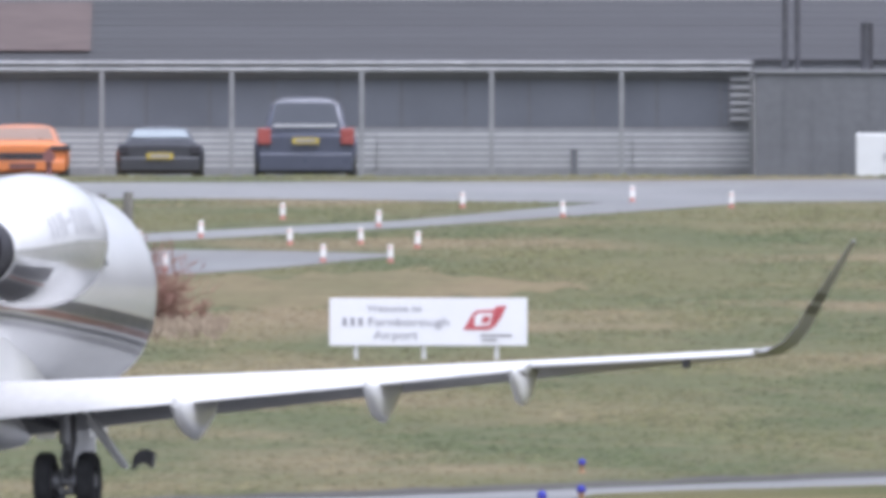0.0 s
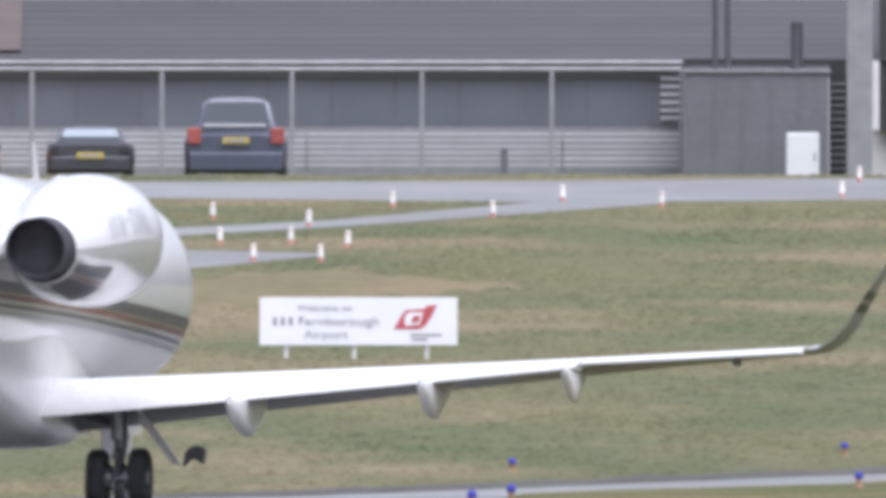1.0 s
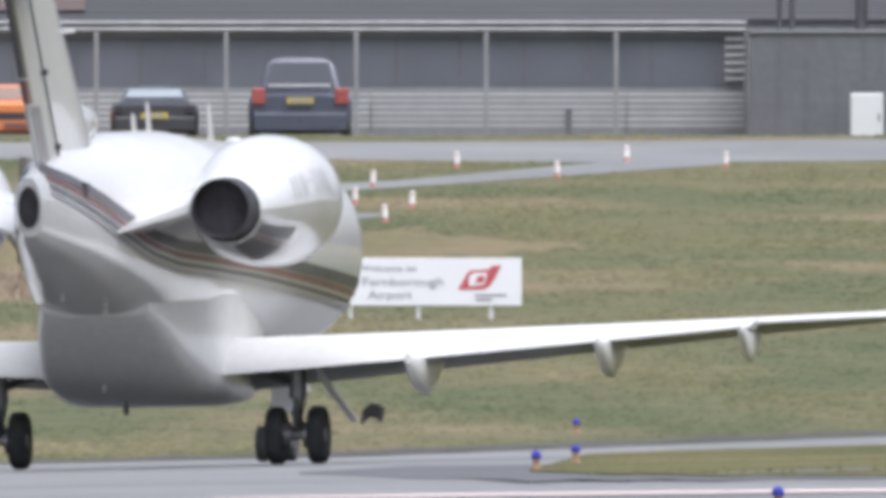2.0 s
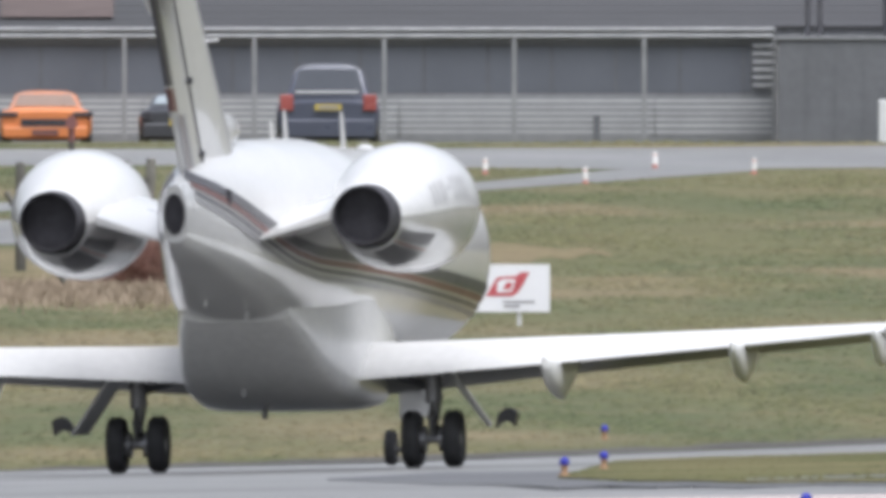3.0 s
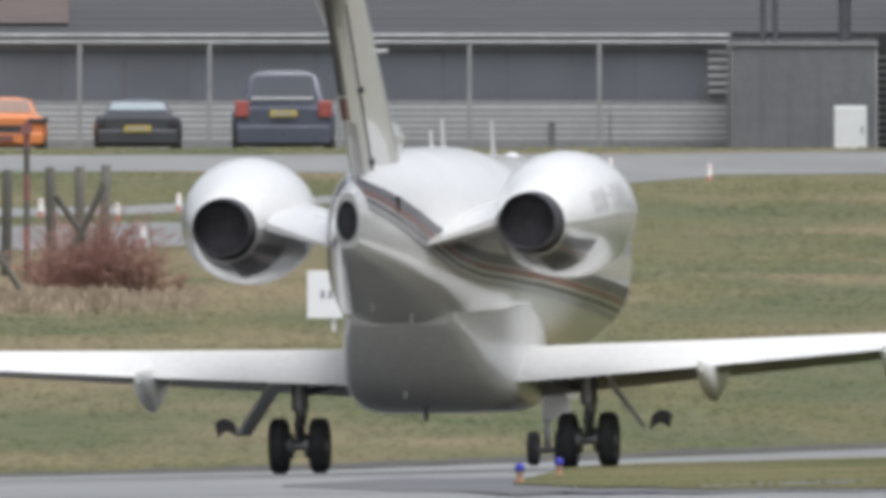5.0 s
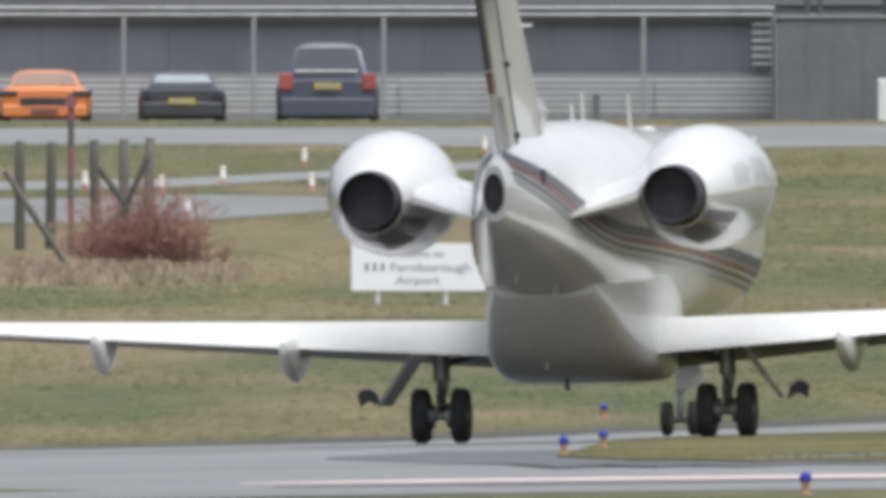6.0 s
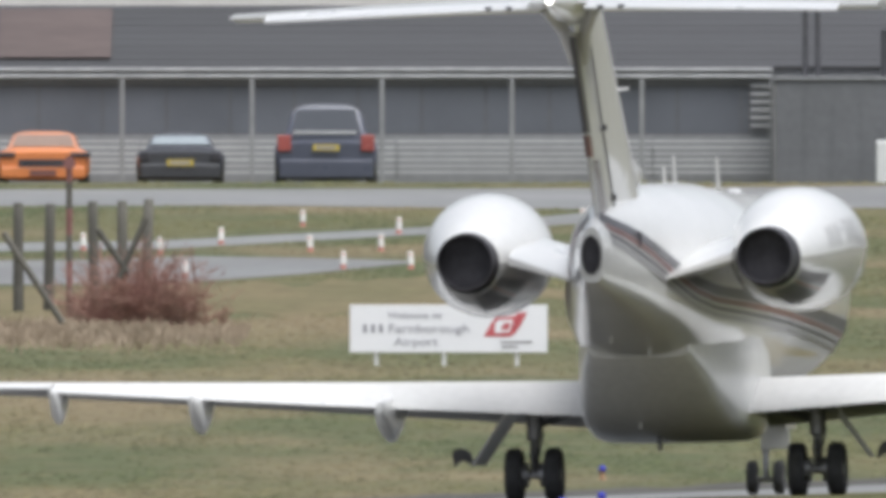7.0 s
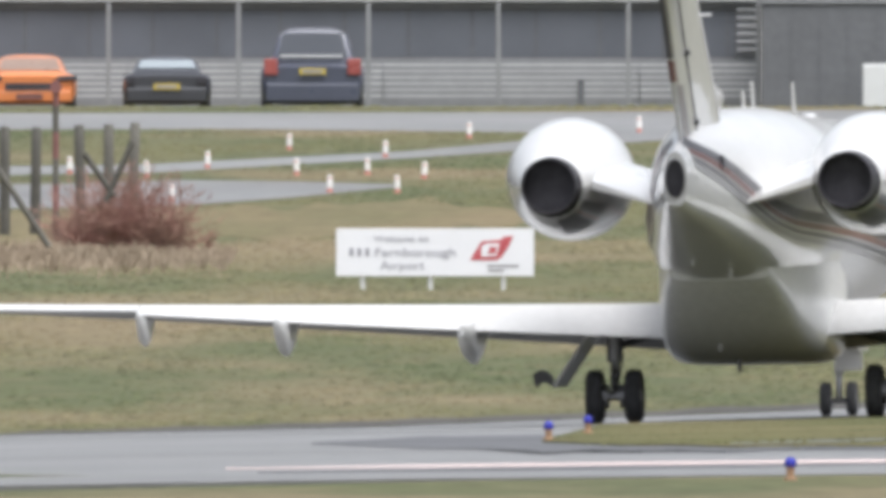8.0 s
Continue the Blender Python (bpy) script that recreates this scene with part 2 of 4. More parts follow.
# ================= helpers for meshes =================
def part(name, bm, mat, parent=None, label="", smooth=False, angle=40):
    """Links a bmesh as one mesh object under parent."""
    bmesh.ops.recalc_face_normals(bm, faces=bm.faces)
    me = bpy.data.meshes.new(name)
    if smooth:
        for f in bm.faces:
            f.smooth = True
        for e in bm.edges:
            if len(e.link_faces) == 2 and e.calc_face_angle(0) > radians(angle):
                e.smooth = False
    bm.to_mesh(me)
    bm.free()
    me.materials.append(mat)
    ob = new(name, me)
    if parent:
        ob.parent = parent
    if label:
        ob["label"] = label
    return ob


def empty(name, m, label, category, group=""):
    ob = new(name)
    ob.empty_display_size = 0.2
    ob.matrix_basis = m
    return tagged(ob, label, category, group)


def box(bm, x0, y0, z0, x1, y1, z1, bevel=0.0):
    g = bmesh.ops.create_cube(bm, size=1)
    bmesh.ops.scale(bm, vec=(x1 - x0, y1 - y0, z1 - z0), verts=g["verts"])
    bmesh.ops.translate(bm, vec=((x0 + x1) / 2, (y0 + y1) / 2, (z0 + z1) / 2), verts=g["verts"])
    if bevel:
        edges = list({e for v in g["verts"] for e in v.link_edges})
        bmesh.ops.bevel(bm, geom=edges, offset=bevel, segments=2, affect="EDGES", profile=0.5)
    return bm


def boxed(x0, y0, z0, x1, y1, z1, bevel=0.0):
    return box(bmesh.new(), x0, y0, z0, x1, y1, z1, bevel)


def loft(rings, caps=True, closed=True, bm=None):
    """A skin through rings of equally many points."""
    bm = bm or bmesh.new()
    rows = [[bm.verts.new(p) for p in ring] for ring in rings]
    n = len(rows[0])
    for a, b in zip(rows, rows[1:]):
        for i in range(n if closed else n - 1):
            j = (i + 1) % n
            bm.faces.new((a[i], a[j], b[j], b[i]))
    if caps and closed:
        bm.faces.new(rows[0][::-1])
        bm.faces.new(rows[-1])
    return bm


def tube(points, radius, sides=10, bm=None, end=None):
    """A round bar along points, tapering to the radius end."""
    end = radius if end is None else end
    pts = [Vector(p) for p in points]
    rings = []
    for i, p in enumerate(pts):
        d = (pts[min(i + 1, len(pts) - 1)] - pts[max(i - 1, 0)]).normalized()
        u = d.orthogonal().normalized() if abs(d.z) < 0.9 else Vector((1, 0, 0))
        u = (u - d * u.dot(d)).normalized()
        v = d.cross(u)
        r = radius + (end - radius) * i / (len(pts) - 1)
        rings.append([p + (u * math.cos(a) + v * math.sin(a)) * r for a in (2 * math.pi * k / sides for k in range(sides))])
    return loft(rings, bm=bm)


def section(y, half, top, bottom, power=2.2, count=40, low=None):
    """A rounded hull section across the y axis."""
    zc, hz = (top + bottom) / 2, (top - bottom) / 2
    ring = []
    for k in range(count):
        a = 2 * math.pi * k / count
        c, s = math.cos(a), math.sin(a)
        p = low if low and s < 0 else power
        ring.append((half * math.copysign(abs(c) ** (2 / p), c), y, zc + hz * math.copysign(abs(s) ** (2 / p), s)))
    return ring


def turned(profile, sides=32, axis="Y", bm=None, at=(0, 0, 0)):
    """A solid of revolution: profile rows are (distance along the axis, radius)."""
    rings = []
    for d, r in profile:
        ring = []
        for k in range(sides):
            a = 2 * math.pi * k / sides
            c, s = r * math.cos(a), r * math.sin(a)
            p = {"Y": (c, d, s), "X": (d, c, s), "Z": (c, s, d)}[axis]
            ring.append((p[0] + at[0], p[1] + at[1], p[2] + at[2]))
        rings.append(ring)
    return loft(rings, bm=bm)


# ================= ground =================
def ease(a, b, x):
    t = min(1.0, max(0.0, (x - a) / (b - a)))
    return t * t * (3 - 2 * t)


def height(x, y):
    """Height of the land: level taxiway with a slight cross fall, then a long grass rise to the buildings."""
    base = 4.43 * min(1.0, max(0.0, (y - 765) / 425)) - 0.16 * ease(1190.5, 1194, y)
    fall = min(25.0, max(-25.0, x + 5.9 - (y - 675) * 0.1405))
    return base + 0.021 * fall * (1 - ease(775, 850, y)) * ease(300, 500, y)


def spaced(a, b, n):
    return [a + (b - a) * i / n for i in range(n + 1)]


def ground_sheet():
    xs = [-2500, -900, -300, -120, -60] + spaced(-30, 30, 40) + [60, 120, 300, 900, 2500]
    ys = [-2500, -800, -200, 0, 150, 300, 400, 500, 560] + spaced(580, 1185, 121) + spaced(1186, 1200, 14) + [1250, 1400, 1800, 2500, 4500]
    rings = [[(x, y, height(x, y)) for x in xs] for y in ys]
    return part("ground", loft(rings, closed=False), GRASS, smooth=True)


tagged(ground_sheet(), "rough winter grass in green and straw tones", "grass", kind="structure")


PAVED = []


def strip(name, near, far, mat, label, lift=0.008, category="asphalt", steps=60, wobble=0.0):
    """A paved sheet between two edges (x, y), laid on the land."""
    def along(line, u):
        u *= len(line) - 1
        i = min(int(u), len(line) - 2)
        return Vector(line[i]).lerp(Vector(line[i + 1]), u - i)
    rings = []
    for k in range(9):
        ring = []
        for i in range(steps + 1):
            a, b = along(near, i / steps), along(far, i / steps)
            a.y += wobble * noise.noise((a.x * 1.7, 0.3, 0))
            b.y += wobble * noise.noise((b.x * 1.3, 7.9, 0))
            p = a.lerp(b, k / 8)
            ring.append((p.x, p.y, height(p.x, p.y) + lift))
        rings.append(ring)
    rings = [[(x, y, z - lift - 0.05) for x, y, z in rings[0]]] + rings + [[(x, y, z - lift - 0.05) for x, y, z in rings[-1]]]
    PAVED.append((near, far, mat))
    return tagged(part(name, loft(rings, closed=False), mat, smooth=True), label, category, kind="structure")


strip("taxiway", [(-9.52, 467.25), (-3.59, 483.50), (-0.44, 492.75), (3.61, 501.75), (8.72, 514.75)],
      [(-15.88, 769.25), (-5.72, 761.50), (-0.69, 765.50), (5.65, 775.50), (13.41, 782.50)], ASPHALT, "pale grey wet asphalt taxiway curving away")
strip("worn_verge", [(-15.88, 769.25), (-5.72, 761.50), (-0.69, 765.50), (5.65, 775.50), (13.40, 782.50)], [(-15.95, 775.0), (-5.76, 767.5), (-0.70, 772.0), (5.69, 782.0), (13.51, 789.0)], SOIL, "dark bare soil along the taxiway edge", 0.014, "soil", 120, 2.5)
strip("dry_grass_patch", [(-9.48, 936.75), (-6.00, 939.75), (-3.61, 958.00), (-0.76, 966.00), (2.4, 992.25)], [(-10.06, 994.75), (-6.38, 999.00), (-3.79, 1005.75), (-0.80, 1016.25), (2.42, 992.6)], DRY, "pale dry grass ground round the fence", 0.006, "grass", 120, 16.0)
strip("grass_island", [(0.90, 591.25), (1.57, 554.75), (2.65, 549.50), (3.96, 549.50), (9.43, 556.50)],
      [(0.92, 599.25), (1.79, 725.00), (3.68, 765.25), (5.53, 768.25), (13.07, 771.25)], ISLAND_GRASS, "wedge of rough grass beside the taxiway", 0.03, "grass", 120, 3.0)
strip("damp_patch", [(-1.40, 614.00), (-0.18, 565.75), (0.83, 542.75), (2.62, 543.50), (4.67, 543.00), (9.4, 548.0)], [(-1.43, 626.75), (-0.21, 657.25), (1.00, 651.50), (2.77, 574.50), (4.83, 567.00), (9.45, 567.0)], DAMP, "dark damp asphalt patch", 0.016, steps=120, wobble=5.0)
strip("taxi_line", [(-1.88, 508.75), (0.08, 512.5), (2.88, 519.0), (7.01, 530.50)], [(-1.89, 509.75), (0.08, 516.9), (2.90, 524.2), (7.04, 532.3)], LINE_PAINT, "faded pinkish painted taxiway line", 0.016, "painted line")
strip("damp_streak", [(-1.6, 503.0), (0.6, 506.5), (2.5, 512.0), (4.2, 519.5)], [(-1.6, 504.0), (0.6, 512.0), (2.52, 517.8), (4.22, 521.0)], DAMP, "damp streak beside the painted line", 0.012)
strip("service_road", [(-25.29, 1136.75), (-4.10, 1143.25), (3.35, 1134.50), (8.33, 1138.75), (23.69, 1145.50)], [(-26.10, 1173.00), (-4.21, 1175.50), (3.47, 1177.75), (8.65, 1182.50), (24.51, 1185.00)], ASPHALT, "grey asphalt service road before the buildings")
strip("curved_path", [(-19.23, 1038.75), (-5.22, 1063.25), (-0.77, 1088.00), (2.23, 1108.75), (5.45, 1132.25)], [(-19.55, 1055.75), (-5.29, 1077.00), (-0.78, 1100.25), (2.27, 1128.00), (5.57, 1157.00)], ASPHALT, "narrow grey asphalt path", 0.01)
strip("asphalt_pad", [(-15.70, 999.00), (-6.42, 1005.75), (-4.56, 1009.25), (-2.71, 1021.50), (-0.91, 1038.75)], [(-16.32, 1038.75), (-6.66, 1043.50), (-4.74, 1050.00), (-2.78, 1047.25), (-0.91, 1042.50)], ASPHALT, "grey asphalt pad in the grass", 0.012)
# ================= business jet =================
SPEED = 8.6


def jet_pose(t, x, y, heading):
    return (t, pose(x, y, height(x, y) + 0.02, 0, -1.2, -heading))


JET_ROWS = [jet_pose(*row) for row in (
    (0.0, -5.877, 675.08, 10.8),
    (0.5, -5.213, 679.35, 10.35),
    (1.0, -4.564, 683.62, 9.74),
    (1.5, -3.925, 687.90, 9.47),
    (2.0, -3.297, 692.17, 9.22),
    (2.5, -2.681, 696.45, 8.98),
    (3.0, -2.074, 700.73, 8.75),
    (3.5, -1.475, 705.00, 8.53),
    (4.0, -0.884, 709.27, 8.32),
    (4.5, -0.298, 713.55, 8.11),
    (5.0, 0.283, 717.83, 7.92),
    (5.5, 0.861, 722.10, 7.74),
    (6.0, 1.437, 726.38, 7.56),
    (6.5, 2.013, 730.65, 7.40),
    (7.0, 2.589, 734.92, 7.24),
    (7.5, 3.168, 739.20, 7.10),
    (8.0, 3.752, 743.48, 6.96),
)]
jet = empty("business_jet", JET_ROWS[0][1], "white twin-engine business jet with charcoal and maroon stripes taxiing away", "airplane")

HULL = [(-7.85, 0.14, 3.3, 2.64), (-7.55, 0.2, 3.38, 2.56), (-7.0, 0.31, 3.48, 2.45), (-6, 0.48, 3.62, 2.28), (-4.5, 0.70, 3.75, 1.98), (-3, 0.92, 3.82, 1.62),
        (-1.5, 1.12, 3.84, 1.38), (0, 1.24, 3.85, 1.33), (2, 1.25, 3.77, 1.33), (6.6, 1.25, 3.72, 1.33), (8.1, 1.21, 3.66, 1.33), (9.3, 0.95, 3.35, 1.36),
        (10.3, 0.7, 2.95, 1.45), (11.3, 0.42, 2.55, 1.62), (12.0, 0.12, 2.2, 1.9)]


def hull_at(y):
    for a, b in zip(HULL, HULL[1:]):
        if a[0] <= y <= b[0]:
            u = (y - a[0]) / (b[0] - a[0])
            return [p + (q - p) * u for p, q in zip(a, b)]
    return HULL[-1]


def hull_low(y):
    """How square the lower half of the hull is: flatter under the upswept tail."""
    return 2.1 + 1.3 * (1 - ease(-4.5, -0.5, y))


def fuselage():
    ys = spaced(-7.85, 11.95, 70)
    rings = [section(*hull_at(y), power=2.1, count=64, low=hull_low(y)) for y in ys]
    return part("fuselage", loft(rings), PAINT, jet, smooth=True)


body = fuselage()


def belly():
    rows = [(-3.5, 0.62, 2.3, 1.73), (-3.05, 0.74, 2.35, 1.5), (-2.4, 0.85, 2.4, 1.16), (-1.6, 0.96, 2.45, 0.88), (-0.8, 1.03, 2.5, 0.76), (0, 1.08, 2.5, 0.69), (1.5, 0.98, 2.5, 0.68), (2.5, 0.88, 2.5, 0.7), (4, 0.7, 2.4, 0.9), (5.2, 0.5, 2.2, 1.3)]
    rings = [section(*r, power=7.0, count=64) for r in rows]
    return part("belly_fairing", loft(rings), BELLY, jet, "grey-white belly fairing", smooth=True)


belly()


def hull_band(name, mat, z0, z1, y0, y1, side, rise=0.0, lift=0.012):
    """A painted band that lies on the hull's flank between two heights; rise: how it climbs along the hull."""
    rings = []
    for y in spaced(y0, y1, 40):
        _, half, top, bottom = hull_at(y)
        zc, hz = (top + bottom) / 2, (top - bottom) / 2
        ring = []
        for k in range(5):
            shift = rise(y)
            z = z0 + shift + (z1 - z0) * k / 4
            s = max(-0.98, min(0.98, (z - zc) / hz))
            p = hull_low(y) if s < 0 else 2.1
            c = (1 - abs(s) ** p) ** (1 / p)
            ring.append((side * (half * c + lift), y, z + lift * s))
        rings.append(ring)
    return part(name, loft(rings, closed=False), mat, body, smooth=True)


def swoop(y):
    """Stripes run level along the cabin and climb to the tail."""
    line = ((-8.2, 3.4), (-7.4, 3.28), (-6.2, 3.03), (-5, 2.74), (-4, 2.52), (-3, 2.4), (-1, 2.31), (2, 2.2), (5, 2.08), (9.5, 1.88))
    for a, b in zip(line, line[1:]):
        if y <= b[0]:
            return a[1] + (b[1] - a[1]) * max(0.0, (y - a[0]) / (b[0] - a[0]))
    return line[-1][1]


for side in (1, -1):
    hull_band("charcoal_stripe", STRIPE_DARK, 0.055, 0.185, -7.5, 8.6, side, swoop)
    hull_band("maroon_stripe", STRIPE_RED, -0.03, 0.04, -7.5, 8.6, side, swoop)
    hull_band("charcoal_line", STRIPE_DARK, -0.115, -0.065, -7.5, 8.6, side, swoop)
    hull_band("grey_stripe", STRIPE_GREY, -0.2, -0.145, -7.5, 8.6, side, swoop)

# tail cone exhaust of the auxiliary power unit
bm = bmesh.new()
loft([section(-7.84, 0.12, 3.2, 2.73, 2.0, 24), section(-7.90, 0.12, 3.2, 2.73, 2.0, 24), section(-7.90, 0.1, 3.18, 2.75, 2.0, 24), section(-7.86, 0.095, 3.16, 2.77, 2.0, 24)], bm=bm)
part("tail_exhaust", bm, SOOT, body, "sooty oval tail exhaust", smooth=True)
part("tail_intake", boxed(0.36, -6.45, 3.05, 0.425, -6.2, 3.24, 0.02), SOOT, body, "dark air intake slot")

# cabin windows along both sides
win = boxed(-0.015, -0.16, -0.22, 0.015, 0.16, 0.22, 0.012)
window_part = part("cabin_window", win, GLASS_DARK, body)
window_mesh = window_part.data
spots = [(s, y) for s in (1, -1) for y in (0.2, 1.1, 2.0, 2.9, 3.8, 4.7)]
for i, (s, y) in enumerate(spots):
    w = window_part if i == 0 else new("cabin_window", window_mesh)
    w.parent = body
    w.matrix_basis = pose(s * 1.225, y, 2.95, 0, s * -14, 0)


def nacelle(side):
    cx, cz = side * 1.82, 3.0
    toe = Matrix.Translation((cx, -5.65, 0)) @ pose(0, 0, 0, 0, 0, -side * 1.3) @ Matrix.Translation((-cx, 5.65, 0))
    prof = [(-1.55, 0.53), (-1.5, 0.59), (-1.6, 0.65), (-1.9, 0.72), (-2.3, 0.75), (-2.8, 0.755), (-3.4, 0.73), (-4.0, 0.66), (-4.6, 0.52), (-5.1, 0.395), (-5.14, 0.37), (-4.9, 0.37)]
    def shell(first, last, rows):
        rings = []
        for d, r in rows:
            drop = -0.10 * ease(-3.2, -5.2, d)
            rings.append([(cx + r * math.cos(a), d, cz + drop + r * math.sin(a)) for a in spaced(radians(first), radians(last), 28)])
        return loft(rings, caps=False, closed=False)
    n = part("engine_nacelle", shell(0, 180, prof), PAINT, jet, "white engine nacelle", smooth=True)
    part("lower_cowl", shell(180, 360, prof), BARE, n, "polished lower cowl", smooth=True)
    n.matrix_basis = toe
    bm = bmesh.new()
    turned([(-1.56, 0.525), (-2.0, 0.5), (-2.3, 0.5)], 40, bm=bm, at=(cx, 0, cz))
    part("engine_inlet", bm, SOOT, n, "dark fan inlet", smooth=True)
    noz = [(-4.7, 0.365), (-5.2, 0.355), (-5.65, 0.338), (-5.65, 0.326), (-5.5, 0.322), (-5.42, 0.3)]
    bm = bmesh.new()
    loft([[(cx + r * math.cos(a), d, cz - 0.08 + r * math.sin(a)) for a in (2 * math.pi * k / 40 for k in range(40))] for d, r in noz], bm=bm)
    part("exhaust_nozzle", bm, SOOT, n, "dark sooty exhaust nozzle", smooth=True)
    # pylon to the fuselage: thin trailing edge, rising towards its rounded front
    rings = []
    for u in spaced(0, 1, 4):
        x = side * (0.5 + 0.85 * u)
        z = 2.65 + 0.27 * u
        tail = -5.35 + 0.25 * u
        t = 0.012 + 0.035 * u
        rings.append([(x, -2.2, z + 0.2), (x, -2.5, z + 0.32), (x, -3.2, z + 0.34), (x, -4.2, z + 0.22), (x, tail, z + t), (x, tail, z - t), (x, -4.2, z - 0.05), (x, -3.2, z), (x, -2.5, z + 0.08)])
    part("engine_pylon", loft(rings), PAINT, jet, smooth=True)
    return n


NACELLES = [nacelle(s) for s in (1, -1)]

# unreadable marks on the outer cowl, as plain bars
COWL = ((-5.1, 0.395), (-4.6, 0.52), (-4.0, 0.66), (-3.4, 0.73), (-2.8, 0.755), (-2.1, 0.75), (-1.45, 0.72))


def on_cowl(side, y, angle, lift):
    """A point on the engine cowl at a station and a clock angle above the outboard side."""
    r = COWL[-1][1]
    for p, q in zip(COWL, COWL[1:]):
        if p[0] <= y <= q[0]:
            r = p[1] + (q[1] - p[1]) * (y - p[0]) / (q[0] - p[0])
    drop = -0.10 * ease(-3.2, -5.2, y)
    return Vector((side * (1.82 + (r + lift) * math.cos(angle)), y, 3.0 + drop + (r + lift) * math.sin(angle)))


def cowl_patch(name, side, mat, x0, x1, z0, z1, lift=0.006, base=-4.25, label=""):
    bm = bmesh.new()
    rings = []
    for i in range(7):
        along = x0 + (x1 - x0) * i / 6
        rings.append([on_cowl(side, base + along if side > 0 else base + 1.6 - along, z0 + (z1 - z0) * k / 4, lift) for k in range(5)])
    loft(rings, closed=False, bm=bm)
    part(name, bm, mat, NACELLES[0 if side > 0 else 1], label)


def cowl_bars(side):
    for x0, x1, z0, z1 in ((0.02, 0.08, 0, 0.41), (0.14, 0.19, 0, 0.41), (0.28, 0.33, 0, 0.41), (0.4, 0.46, 0, 0.41), (0.54, 0.66, 0.2, 0.27), (0.76, 0.81, 0, 0.41), (0.83, 0.95, 0.34, 0.41), (0.95, 1.0, 0, 0.34), (1.12, 1.18, 0, 0.41), (1.3, 1.35, 0, 0.41), (1.42, 1.54, 0, 0.1), (1.42, 1.46, 0.12, 0.41)):
        cowl_patch("marking_bar", side, LETTER, x0, x1, radians(6) + z0, radians(6) + z1)


cowl_bars(1)
cowl_bars(-1)
# dark reflections in the cowl below the nozzle, laid on as coloured bands
for s in (1, -1):
    for mat, lo, hi in ((STRIPE_DARK, -84, -50), (STRIPE_RED, -47, -43), (STRIPE_DARK, -40, -24)):
        a0, a1 = (radians(lo), radians(hi)) if s > 0 else (radians(-180 - lo), radians(-180 - hi))
        bm = bmesh.new()
        loft([[on_cowl(s, y, a0 + (a1 - a0) * k / 4, 0.006) for k in range(5)] for y in spaced(-5.09, -4.1, 6)], closed=False, bm=bm)
        part("cowl_reflection_band", bm, mat, NACELLES[0 if s > 0 else 1], "charcoal and maroon band painted as a dark reflection under the exhaust", smooth=True)


# ---- wings ----
def wing_line(a):
    """Leading edge, trailing edge, top height and thickness of the wing at a metres from the centre line."""
    u = (a - 0.9) / 9.1
    lead = 3.8 - 5.0 * u
    trail = -0.3 - 2.0 * u
    return lead, trail, 1.445 + 0.195 * u - 0.08 * u * (1 - u), 0.5 * max(0.0, 1 - u) ** 1.3 + 0.09


def wing_ring(a, side, cut=1.0):
    lead, trail, top, thick = wing_line(a)
    chord = lead - trail
    ring = []
    for u, zu in ((1, -0.12), (0.97, 0.0), (0.85, 0.0 - 0.02), (0.6, 0.02), (0.35, 0.0), (0.15, -0.08), (0.03, -0.3), (0, -0.5), (0.03, -0.75), (0.15, -0.95), (0.4, -1.0), (0.7, -0.7), (0.97, -0.25)):
        ring.append((side * a, lead - chord * u, top + thick * zu))
    return ring


